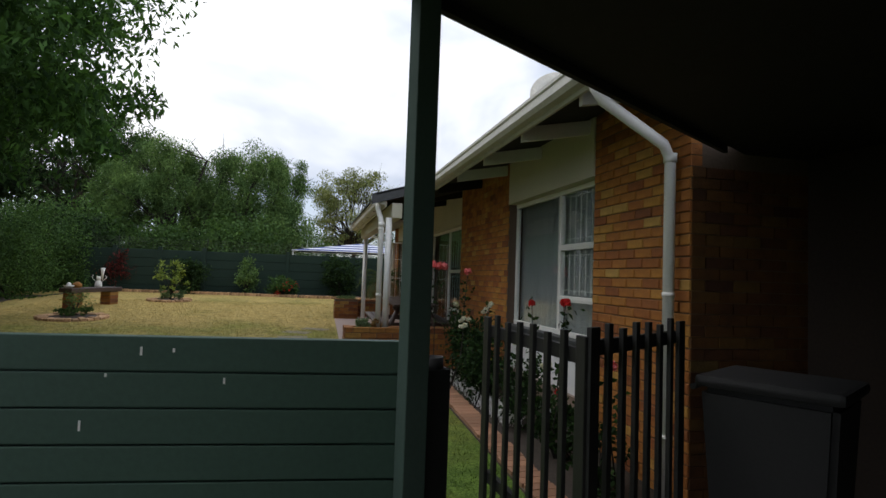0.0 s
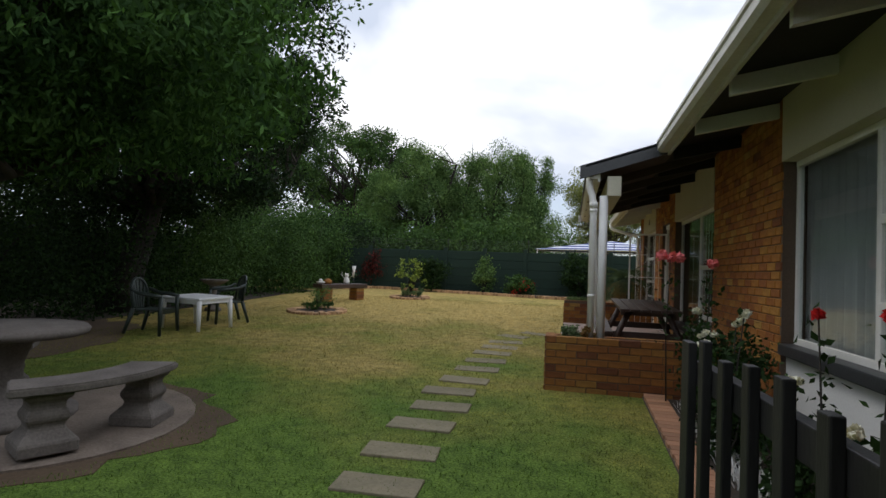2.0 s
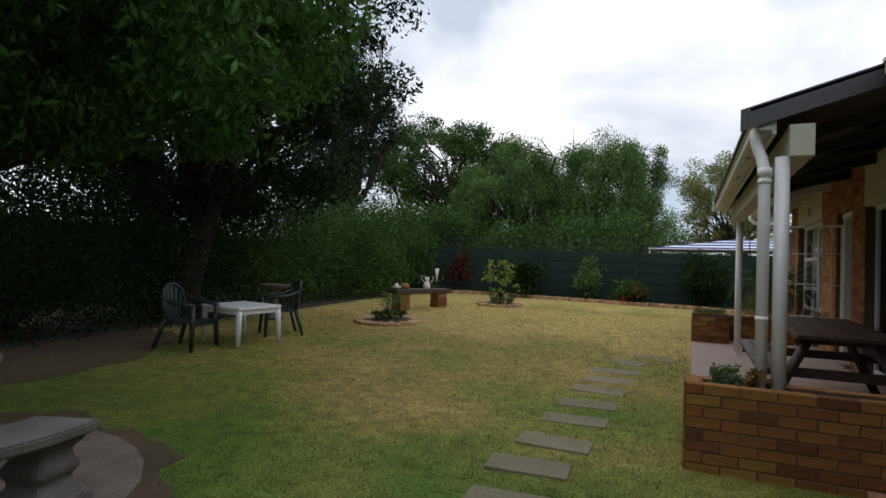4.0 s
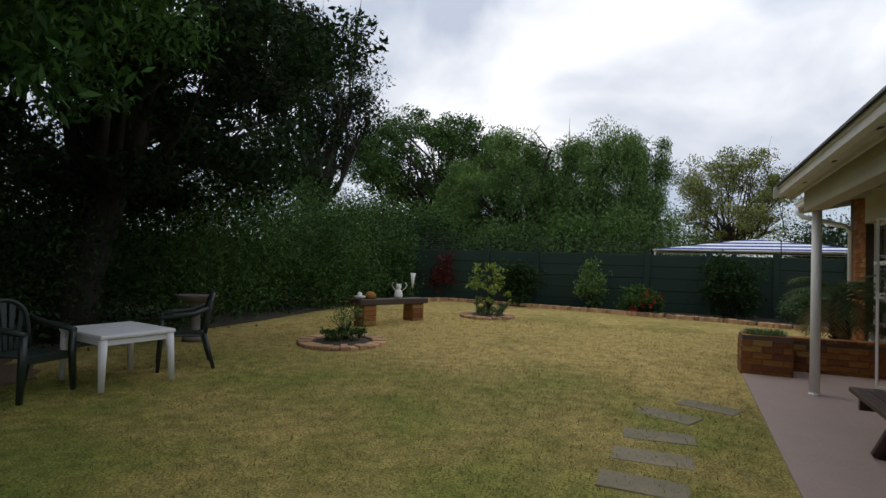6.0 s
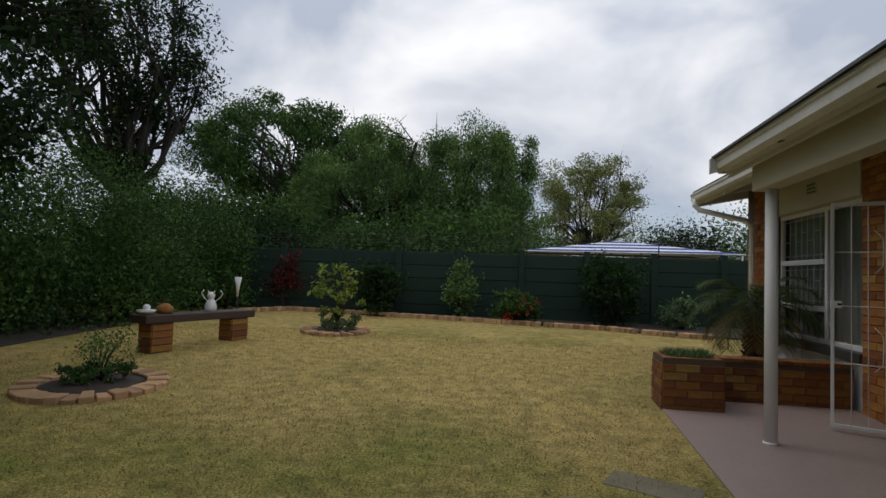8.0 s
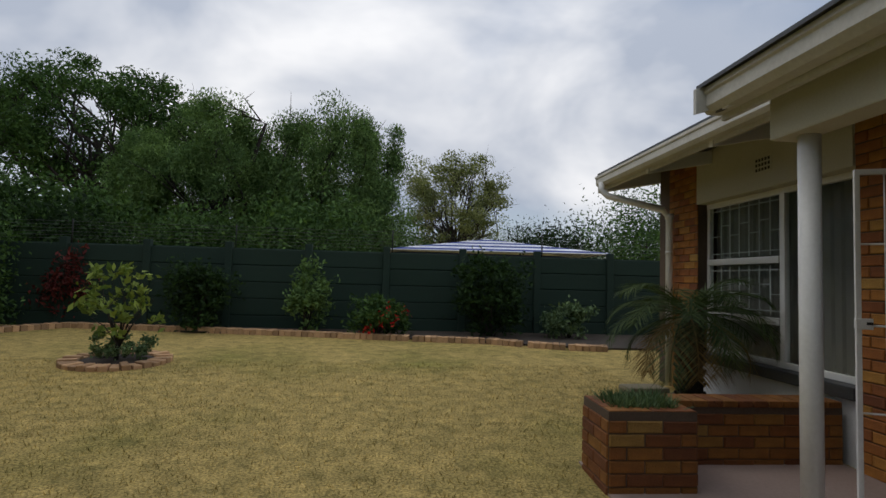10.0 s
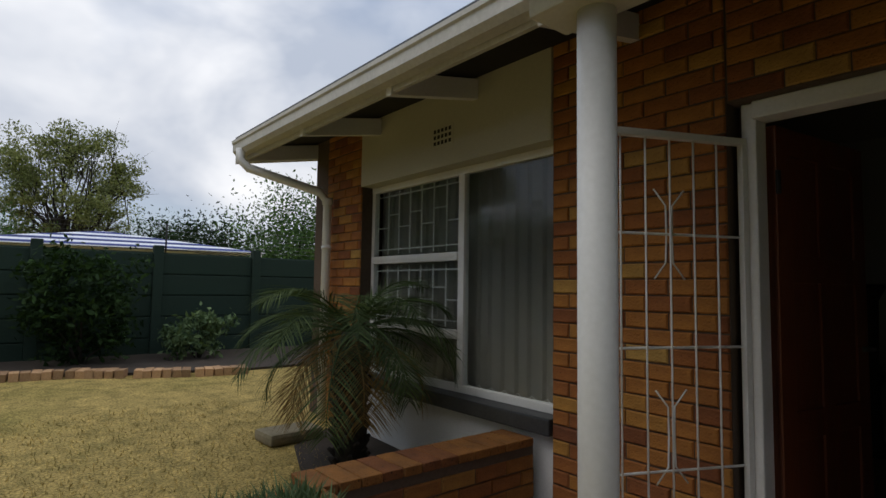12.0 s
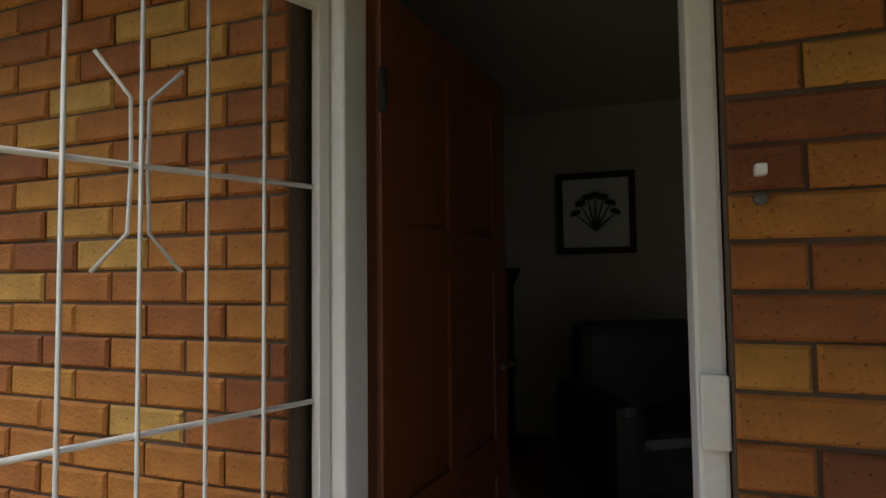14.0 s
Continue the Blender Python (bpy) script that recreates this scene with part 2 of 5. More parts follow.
M = {
    "lawn": lawn_material("dry_lawn", False), "blade": lawn_material("grass_blades", True),
    "brick": brick_material("clay_brick", False, 0.76), "brick_far": brick_material("clay_brick_joined", True, 0.76), "planter_brick": brick_material("red_clay_brick", False, 0.52),
    # house brick dimmed to 0.22: the carport's shade is put into its colour
    "shaded_brick": brick_material("shade_darkened_brick", True, 0.22),
    "coping": brick_material("coping_brick", True, 0.45),
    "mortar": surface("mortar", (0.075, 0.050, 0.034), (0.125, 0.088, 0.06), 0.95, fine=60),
    # near-black brown: the carport's darkness is put into this wall colour
    "shade_wall": surface("carport_shade_brown", (0.018, 0.012, 0.010), (0.04, 0.027, 0.02), 0.85, coarse=2, fine=40),
    "cream": surface("cream_paint", (0.50, 0.47, 0.36), (0.60, 0.57, 0.45), 0.75, coarse=1.5, fine=90, relief=0.25),
    "white": surface("white_paint", (0.70, 0.69, 0.65), (0.82, 0.81, 0.78), 0.45, coarse=3, fine=60, relief=0.08),
    "plaster": surface("white_plaster", (0.66, 0.66, 0.65), (0.80, 0.80, 0.79), 0.85, coarse=1.5, fine=70, relief=0.35),
    "gutter": surface("gutter_paint", (0.52, 0.50, 0.44), (0.70, 0.68, 0.62), 0.5, coarse=4, fine=50, relief=0.1),
    "dark_wood": surface("dark_stained_wood", (0.012, 0.008, 0.006), (0.03, 0.02, 0.014), 0.6, coarse=3, fine=30, stretch=(6, 1, 6)),
    "picket": surface("black_painted_wood", (0.008, 0.008, 0.008), (0.022, 0.021, 0.02), 0.55, coarse=3, fine=30, stretch=(4, 4, 1)),
    "picnic": surface("brown_stained_timber", (0.028, 0.015, 0.011), (0.07, 0.04, 0.03), 0.45, coarse=3, fine=30, stretch=(8, 1, 8)),
    "sill": surface("dark_sill_tile", (0.025, 0.027, 0.03), (0.055, 0.057, 0.06), 0.4, coarse=5, fine=60),
    "green": surface("dark_green_paint", (0.024, 0.060, 0.042), (0.040, 0.090, 0.064), 0.6, coarse=1.4, fine=50, relief=0.25),
    "green_metal": surface("green_carport_paint", (0.045, 0.078, 0.064), (0.065, 0.10, 0.085), 0.5, coarse=3, fine=60, relief=0.1),
    "green_wall": surface("green_painted_concrete", (0.006, 0.021, 0.013), (0.013, 0.037, 0.023), 0.85, coarse=0.9, fine=40, relief=0.5),
    "roof": surface("grey_roof_sheet", (0.05, 0.055, 0.06), (0.09, 0.095, 0.10), 0.5, coarse=2, fine=30),
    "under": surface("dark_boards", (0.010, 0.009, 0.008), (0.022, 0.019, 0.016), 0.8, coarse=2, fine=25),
    "veranda_board": surface("brown_veranda_boards", (0.06, 0.048, 0.04), (0.10, 0.082, 0.068), 0.8, coarse=2, fine=25, stretch=(1, 6, 6)),
    "patio": surface("patio_concrete", (0.26, 0.19, 0.16), (0.35, 0.265, 0.225), 0.8, coarse=1.2, fine=45, relief=0.3),
    "slab": surface("stepping_stone", (0.14, 0.12, 0.07), (0.26, 0.22, 0.14), 0.9, coarse=3, fine=40, relief=0.6, var=0.15),
    "concrete": surface("weathered_concrete", (0.075, 0.062, 0.052), (0.19, 0.165, 0.145), 0.9, coarse=5, fine=50, relief=0.6),
    "worn_paving": surface("worn_paving", (0.10, 0.075, 0.055), (0.24, 0.19, 0.15), 0.95, coarse=4, fine=45, relief=0.8),
    "paver": surface("orange_pavers", (0.28, 0.14, 0.075), (0.40, 0.21, 0.12), 0.9, coarse=4, fine=60, relief=0.5, var=0.25),
    "edge_brick": surface("pale_edging_brick", (0.33, 0.18, 0.085), (0.50, 0.32, 0.17), 0.9, coarse=4, fine=60, relief=0.5, var=0.35),
    "soil": surface("garden_soil", (0.022, 0.016, 0.011), (0.06, 0.045, 0.032), 0.95, coarse=4, fine=40, relief=1.0),
    "earth": surface("bare_earth", (0.055, 0.034, 0.018), (0.12, 0.078, 0.042), 0.95, coarse=1.6, fine=35, relief=1.0),
    "bark": surface("tree_bark", (0.013, 0.011, 0.009), (0.042, 0.034, 0.027), 0.95, coarse=3, fine=25, relief=1.0, stretch=(1, 1, 0.3)),
    "plastic_white": surface("white_plastic", (0.66, 0.66, 0.66), (0.76, 0.76, 0.76), 0.4, coarse=2, fine=60, relief=0.05),
    "plastic_green": surface("dark_green_plastic", (0.012, 0.022, 0.018), (0.022, 0.034, 0.028), 0.4, coarse=3, fine=60, relief=0.05),
    "black": surface("black_plastic", (0.008, 0.008, 0.009), (0.016, 0.016, 0.017), 0.7, coarse=3, fine=60, relief=0.1),
    "grey": surface("grey_board", (0.09, 0.09, 0.092), (0.14, 0.14, 0.14), 0.6, coarse=4, fine=50),
    "wire": surface("galvanised_wire", (0.10, 0.10, 0.10), (0.16, 0.16, 0.16), 0.5, 0.6),
    "door_wood": surface("varnished_door_wood", (0.10, 0.026, 0.010), (0.18, 0.052, 0.019), 0.4, coarse=3, fine=22, relief=0.15, stretch=(6, 6, 0.6)),
    "blind": surface("grey_blind_fabric", (0.35, 0.33, 0.29), (0.45, 0.42, 0.37), 0.9, coarse=4, fine=120),
    "curtain": surface("pale_net_curtain", (0.50, 0.52, 0.53), (0.65, 0.67, 0.67), 0.9, coarse=4, fine=100),
    "room": surface("room_wall_paint", (0.40, 0.37, 0.32), (0.48, 0.44, 0.38), 0.85, coarse=1.2, fine=60, relief=0.1),
    "room_floor": surface("floor_tiles", (0.20, 0.14, 0.11), (0.30, 0.22, 0.17), 0.4, coarse=1.5, fine=30),
    "leather": surface("black_upholstery", (0.012, 0.011, 0.011), (0.026, 0.024, 0.022), 0.4, coarse=4, fine=60),
    "statue": surface("white_glazed_pottery", (0.66, 0.65, 0.62), (0.80, 0.79, 0.76), 0.35, coarse=6, fine=60, relief=0.1),
    "glass": glass_material(), "canvas": stripes_material(),
    "leaf_a": leaf_material("ash_leaves", (0.020, 0.050, 0.014), (0.068, 0.140, 0.038), 0.75, 0.3),
    "leaf_b": leaf_material("dark_tree_leaves", (0.006, 0.014, 0.006), (0.022, 0.046, 0.015)),
    "leaf_pepper": leaf_material("pepper_tree_leaves", (0.055, 0.108, 0.034), (0.135, 0.218, 0.075)),
    "leaf_acacia": leaf_material("acacia_leaves", (0.026, 0.062, 0.018), (0.070, 0.130, 0.038)),
    "leaf_sparse": leaf_material("sparse_leaves", (0.12, 0.145, 0.055), (0.21, 0.235, 0.10)),
    "leaf_hedge": leaf_material("hedge_leaves", (0.008, 0.021, 0.007), (0.030, 0.062, 0.018)),
    "leaf_bright": leaf_material("yellow_green_leaves", (0.10, 0.16, 0.03), (0.23, 0.29, 0.07)),
    "leaf_red": leaf_material("red_shrub_leaves", (0.06, 0.014, 0.014), (0.16, 0.035, 0.032)),
    "leaf_grey": leaf_material("lavender_leaves", (0.07, 0.12, 0.06), (0.14, 0.20, 0.10)),
    "palm": leaf_material("palm_leaves", (0.03, 0.056, 0.020), (0.085, 0.118, 0.048)),
    "palm_dry": leaf_material("dry_palm_leaves", (0.17, 0.10, 0.04), (0.30, 0.19, 0.08)),
    "pink": leaf_material("pink_petals", (0.62, 0.10, 0.13), (0.80, 0.22, 0.24), 0.6),
    "red": leaf_material("red_petals", (0.42, 0.012, 0.015), (0.62, 0.03, 0.03), 0.6),
    "yellow_petal": leaf_material("yellow_petals", (0.55, 0.34, 0.04), (0.75, 0.52, 0.10), 0.6),
    "white_petal": leaf_material("white_petals", (0.60, 0.56, 0.46), (0.80, 0.77, 0.68), 0.6),
}


# ---- building helpers ----
def gz(y):
    """Height of the lawn: it rises gently from the carport to the back fence."""
    return -0.019 + 0.037 * min(20.6, max(-6.0, y))


def box(bm, x0, x1, y0, y1, z0, z1, bevel=0.0):
    made = bmesh.ops.create_cube(bm, size=1, matrix=Matrix.LocRotScale(((x0 + x1) / 2, (y0 + y1) / 2, (z0 + z1) / 2), None, (x1 - x0, y1 - y0, z1 - z0)))
    if bevel:
        es = {e for v in made["verts"] for e in v.link_edges}
        bmesh.ops.bevel(bm, geom=list(es), offset=bevel, segments=2, affect="EDGES", profile=0.6)
    return bm


def boxed(*a, bevel=0.0):
    return box(bmesh.new(), *a, bevel=bevel)


def tube(bm, points, radii, n=8, caps=True):
    """A tapered tube through points."""
    pts = [Vector(p) for p in points]
    rings, side = [], None
    for i, p in enumerate(pts):
        d = (pts[min(i + 1, len(pts) - 1)] - pts[max(i - 1, 0)]).normalized()
        if side is None or abs(side.dot(d)) > 0.95:
            side = d.orthogonal().normalized()
        side = (side - d * side.dot(d)).normalized()
        up = d.cross(side)
        r = radii[i] if isinstance(radii, (list, tuple)) else radii
        rings.append([bm.verts.new(p + r * (side * math.cos(a) + up * math.sin(a))) for a in (2 * math.pi * k / n for k in range(n))])
    for a, b in zip(rings, rings[1:]):
        for k in range(n):
            bm.faces.new((a[k], a[(k + 1) % n], b[(k + 1) % n], b[k])).smooth = True
    if caps:
        bm.faces.new(rings[0][::-1])
        bm.faces.new(rings[-1])
    return bm


def lathe(bm, profile, n=24, smooth=True):
    """A turned shape about z from (radius, height) pairs."""
    rings = [[bm.verts.new((r * math.cos(2 * math.pi * k / n), r * math.sin(2 * math.pi * k / n), z)) for k in range(n)] for r, z in profile]
    for a, b in zip(rings, rings[1:]):
        for k in range(n):
            bm.faces.new((a[k], a[(k + 1) % n], b[(k + 1) % n], b[k])).smooth = smooth
    bm.faces.new(rings[0][::-1])
    bm.faces.new(rings[-1])
    return bm


def prism(bm, outline, z0, z1):
    """An upright prism over an outline in x and y."""
    lo, hi = [bm.verts.new((x, y, z0)) for x, y in outline], [bm.verts.new((x, y, z1)) for x, y in outline]
    k = len(lo)
    bm.faces.new(lo[::-1])
    bm.faces.new(hi)
    for i in range(k):
        bm.faces.new((lo[i], lo[(i + 1) % k], hi[(i + 1) % k], hi[i]))
    bmesh.ops.recalc_face_normals(bm, faces=bm.faces)
    return bm


def mesh_of(name, bm, material):
    me = bpy.data.meshes.new(name)
    bm.to_mesh(me)
    bm.free()
    me.materials.append(material)
    return me


def part(name, bm, material, parent=None, label="", at=None):
    ob = new(name, mesh_of(name, bm, material))
    if parent is not None:
        ob.parent = parent
    if at is not None:
        ob.matrix_basis = at
    return tagged(ob, label)


def thing(name, label, category, group="", kind="", at=None):
    ob = new(name)
    ob.empty_display_size = 0.1
    if at is not None:
        ob.matrix_basis = at
    return tagged(ob, label, category, group, kind)


def structure(name, bm, material, label, category="wall"):
    return tagged(part(name, bm, material), label, category, kind="structure")


def leaf_mesh(name, centres, size, material, seed, slim=0.4, droop=0.0, flat=False):
    """Many small folded leaves, one at each centre, turned at random; size is the leaf's length."""
    rng = np.random.default_rng(seed)
    c = np.asarray(centres, float)
    n = len(c)
    d = rng.normal(size=(n, 3))
    d[:, 2] -= droop
    if flat:
        d[:, 2] *= 0.35
    d /= np.linalg.norm(d, axis=1)[:, None]
    s = np.cross(d, rng.normal(size=(n, 3)))
    s /= np.linalg.norm(s, axis=1)[:, None] + 1e-9
    length = size * rng.uniform(0.65, 1.35, (n, 1))
    up = np.cross(d, s) * length * 0.08
    v = np.stack([c - d * length / 2, c + s * length * slim / 2 + up, c + d * length / 2, c - s * length * slim / 2 + up], 1).reshape(-1, 3)
    me = bpy.data.meshes.new(name)
    k = np.arange(n)[:, None] * 4
    f = np.concatenate([k + [0, 1, 2], k + [0, 2, 3]], 1).reshape(-1, 3)
    me.vertices.add(4 * n)
    me.vertices.foreach_set("co", v.ravel())
    me.loops.add(6 * n)
    me.loops.foreach_set("vertex_index", f.ravel().astype(np.int32))
    me.polygons.add(2 * n)
    me.polygons.foreach_set("loop_start", np.arange(0, 6 * n, 3, dtype=np.int32))
    me.polygons.foreach_set("loop_total", np.full(2 * n, 3, dtype=np.int32))
    me.update(calc_edges=True)
    me.materials.append(material)
    return me


def clumps(rng, centre, radii, count, shell=0.55):
    """Clump centres in an uneven ellipsoid, thicker towards its skin."""
    d = rng.normal(size=(count, 3))
    d /= np.linalg.norm(d, axis=1)[:, None]
    r = shell + (1 - shell) * rng.random((count, 1)) ** 0.6
    bumps = 1 + 0.22 * np.sin(d[:, :1] * 5 + 1) * np.cos(d[:, 1:2] * 4 + 2)
    return np.array(centre) + d * r * bumps * np.array(radii)


def tree(name, label, base, lean, height, centre, radii, count, per, spread, size, leaf, seed, trunk=0.22, droop=0.0, limbs=26, slim=0.4, shell=0.45, strand=0.0, cut=None):
    """A trunk that forks into tapered limbs, each running to a clump of the crown."""
    rng = np.random.default_rng(seed)
    x, y, z = base
    root = thing(name, label, "tree", at=pose(x, y, z))
    c = clumps(rng, centre, radii, count, shell)
    if cut is not None:
        c = c[cut(c)]
    fork = Vector((lean[0], lean[1], height))
    bm = bmesh.new()
    tube(bm, [(0, 0, -0.1), (lean[0] * 0.25, lean[1] * 0.2, height * 0.35), (lean[0] * 0.7, lean[1] * 0.75, height * 0.75), fork], [trunk * 1.35, trunk, trunk * 0.85, trunk * 0.7], 10)
    trunk_ob = part("trunk", bm, M["bark"], root)
    bm = bmesh.new()
    for i in range(min(limbs, len(c))):
        end = Vector(c[i]) - Vector(base)
        mid = fork.lerp(end, 0.5) + Vector(rng.normal(size=3) * 0.12 * (end - fork).length)
        q1 = fork.lerp(mid, 0.5) + Vector(rng.normal(size=3) * 0.05 * (end - fork).length)
        r = trunk * rng.uniform(0.28, 0.5)
        tube(bm, [fork + Vector((0, 0, -0.2)), q1, mid, mid.lerp(end, 0.5) + Vector(rng.normal(size=3) * 0.1), end], [r, r * 0.7, r * 0.45, r * 0.28, r * 0.1], 6)
        for _ in range(3):
            tip = end + Vector(rng.normal(size=3) * spread * 1.3)
            tube(bm, [mid.lerp(end, rng.uniform(0.1, 0.7)), (mid.lerp(end, 0.8) + tip) / 2, tip], [r * 0.22, r * 0.14, r * 0.04], 5)
    part("branchwork", bm, M["bark"], root)
    p = np.repeat(c, per, 0)
    off = rng.normal(size=p.shape)
    off *= (rng.random((len(p), 1)) ** 0.45 / np.linalg.norm(off, axis=1)[:, None]) * 1.7 * spread * rng.uniform(0.55, 1.3, (len(c), 1)).repeat(per, 0)
    off[:, 2] *= 0.65
    if strand:
        off[:, 2] -= strand * rng.random(len(p)) ** 1.5
    p = p + off - np.array(base)
    crown = new("crown", leaf_mesh("crown", p, size, leaf, seed, slim, droop))
    crown.parent = root
    return root


def shrub(name, label, x, y, radii, count, size, leaf, seed, z=None, slim=0.45, stems=7, category="shrub", group="", at_z=0.0):
    rng = np.random.default_rng(seed)
    root = thing(name, label, category, group, at=pose(x, y, (gz(y) if z is None else z) + at_z))
    rx, ry, rz = radii
    c = clumps(rng, (0, 0, rz), (rx * 0.85, ry * 0.85, rz * 0.9), max(8, count // 60), 0.35)
    c = c[c[:, 2] > 0.02]
    if rz > 0.9:
        skirt = rng.uniform(-1, 1, (len(c) // 2, 3)) * (rx * 0.8, ry * 0.8, 0.35 * rz) + (0, 0, 0.38 * rz)
        c = np.concatenate([c, skirt])
    bm = bmesh.new()
    for i in range(min(stems, len(c))):
        tube(bm, [(0, 0, -0.03), (c[i][0] * 0.4, c[i][1] * 0.4, c[i][2] * 0.55), tuple(c[i])], [0.018 * rz + 0.004, 0.012 * rz + 0.003, 0.003], 5)
    part("woody_stem", bm, M["bark"], root)
    p = c[rng.integers(0, len(c), count)] + rng.normal(size=(count, 3)) * min(rx, ry, rz) * 0.2
    p[:, 2] = np.maximum(p[:, 2], 0.01)
    leaves = new("foliage", leaf_mesh("foliage", p, size, leaf, seed, slim))
    leaves.parent = root
    return root


BRICK_MESHES = {}


def brick_mesh(length, depth, height, material):
    key = (round(length, 3), depth, height, material.name)
    if key not in BRICK_MESHES:
        bm = boxed(-key[0] / 2, key[0] / 2, 0, depth, -height / 2, height / 2)
        bmesh.ops.bevel(bm, geom=[e for e in bm.edges if all(v.co.y < 1e-5 for v in e.verts)], offset=0.006, segments=1, affect="EDGES")
        BRICK_MESHES[key] = mesh_of("brick", bm, material)
    return BRICK_MESHES[key]


QUEUE = []


def brick_face(parent, start, along, length, z0, z1, material, course=0.0765, unit=0.219, first=0.0, joined=None, only=None):
    """Queues a face of stretcher bond: bricks stand 10 mm proud of the backing, their fronts at the right hand of the way along."""
    QUEUE.append((parent, Vector(start), Vector(along).normalized(), length, z0, z1, material, course, unit, joined, only))


def lay_bricks():
    rng = random.Random(5)
    for parent, start, d, length, z0, z1, material, course, unit, joined, only in QUEUE:
        out = Vector((d.y, -d.x, 0))
        turn = math.degrees(math.atan2(d.y, d.x))
        rest = bmesh.new() if joined is not None else None
        rows = int((z1 - z0) / course + 0.3)
        for r in range(rows):
            z = z0 + (r + 0.5) * course
            s = -(unit / 2 if r % 2 else 0.0)
            while s < length - 0.02:
                a, b = max(s, 0.0) + 0.0034 + rng.uniform(-0.0012, 0.0012), min(s + unit, length) - 0.0034 + rng.uniform(-0.0012, 0.0012)
                s += unit
                if b - a < 0.03:
                    continue
                p = start + d * ((a + b) / 2) + out * (0.010 + rng.uniform(-0.0025, 0.0025))
                m = pose(p.x, p.y, z + rng.uniform(-0.0015, 0.0015), 0, rng.uniform(-0.35, 0.35), turn)
                if rest is not None and not (only is not None and only(z)):
                    before = len(rest.verts)
                    bmesh.ops.create_cube(rest, size=1, matrix=m @ Matrix.Translation((0, 0.05, 0)) @ Matrix.Diagonal((b - a, 0.1, course - 0.007, 1)))
                else:
                    ob = new("brick", brick_mesh(b - a, 0.09, course - 0.007, material))
                    ob.parent, ob.matrix_basis = parent, parent.matrix_world.inverted() @ m if parent.type == "EMPTY" else m
        if rest is not None:
            tagged(part("bricks", rest, joined, parent), kind="stuff")


# ---- ground, patio, paving ----
bm = bmesh.new()
xs = [-900, -60, -12, -8, -4, 0, 4, 12, 60, 900]
ys = [-900, -60, -6, 0, 3, 6, 9, 12, 15, 18, 20.6, 26, 60, 900]
grid = [[bm.verts.new((x, y, gz(y))) for x in xs] for y in ys]
for a, b in zip(grid, grid[1:]):
    for i in range(len(xs) - 1):
        bm.faces.new((a[i], a[i + 1], b[i + 1], b[i]))
ground = structure("ground", bm, M["lawn"], "gently rising lawn of dry yellow and green grass", "lawn")

rng = np.random.default_rng(11)
N_BLADES = 110000
bx, by = rng.uniform(-6.8, 2.0, N_BLADES), 2.2 + 15.5 * rng.random(N_BLADES) ** 1.2
keep = ~((bx > 0.52) & (by > 7.7) & (by < 14.6)) & ~((bx > 1.45) & (by < 7.9)) & ((bx + 3.3) ** 2 + (by - 5.0) ** 2 > 1.1)
bx, by = bx[keep], by[keep]
hgt, ang, tip = rng.uniform(0.012, 0.034, len(bx)), rng.uniform(0, 6.28, len(bx)), rng.normal(size=(len(bx), 2)) * 0.014
base_z = -0.019 + 0.037 * by
wx, wy = 0.0035 * np.cos(ang), 0.0035 * np.sin(ang)
vv = np.stack([np.stack([bx - wx, by - wy, base_z - 0.002], 1), np.stack([bx + wx, by + wy, base_z - 0.002], 1), np.stack([bx + tip[:, 0], by + tip[:, 1], base_z + hgt], 1)], 1).reshape(-1, 3)
me = bpy.data.meshes.new("grass")
nb = len(bx)
me.vertices.add(3 * nb)
me.vertices.foreach_set("co", vv.ravel())
me.loops.add(3 * nb)
me.loops.foreach_set("vertex_index", np.arange(3 * nb, dtype=np.int32))
me.polygons.add(nb)
me.polygons.foreach_set("loop_start", np.arange(0, 3 * nb, 3, dtype=np.int32))
me.polygons.foreach_set("loop_total", np.full(nb, 3, dtype=np.int32))
me.update(calc_edges=True)
me.materials.append(M["blade"])
tagged(new("grass", me), "short dry grass blades of the lawn", "grass", kind="stuff")


def slope_slab(bm, outline, lift, thick):
    lo = [bm.verts.new((x, y, gz(y) + lift - thick)) for x, y in outline]
    hi = [bm.verts.new((x, y, gz(y) + lift)) for x, y in outline]
    k = len(lo)
    bm.faces.new(hi)
    bm.faces.new(lo[::-1])
    for i in range(k):
        bm.faces.new((lo[i], lo[(i + 1) % k], hi[(i + 1) % k], hi[i]))
    bmesh.ops.recalc_face_normals(bm, faces=bm.faces)
    return bm


patio = structure("patio_floor", slope_slab(bmesh.new(), [(0.53, 8.1), (2.46, 8.1), (2.46, 14.25), (0.6, 14.25), (0.6, 13.6)], 0.012, 0.15), M["patio"], "pinkish grey smooth concrete patio floor", "patio")
carport_floor = structure("carport_floor", slope_slab(bmesh.new(), [(-6, -6), (9, -6), (9, 3.05), (2.4, 3.05), (0.3, 1.5), (-6, 1.5)], 0.012, 0.12), M["concrete"], "grey concrete floor of the carport", "floor")
tagged(part("bed_soil", slope_slab(bmesh.new(), [(1.72, 2.9), (2.5, 3.0), (2.5, 7.74), (1.72, 7.74)], 0.015, 0.1), M["soil"]), "dark bare soil of the rose bed", "soil", kind="structure")
tagged(part("bed_soil", slope_slab(bmesh.new(), [(-7.4, 20.9), (-5.9, 20.5), (-4.0, 20.15), (0.4, 19.75), (1.5, 19.35), (2.7, 19.1), (8, 19.1), (8, 20.9)], 0.03, 0.12), M["soil"]), "dark soil bed along the back wall", "soil", kind="structure")
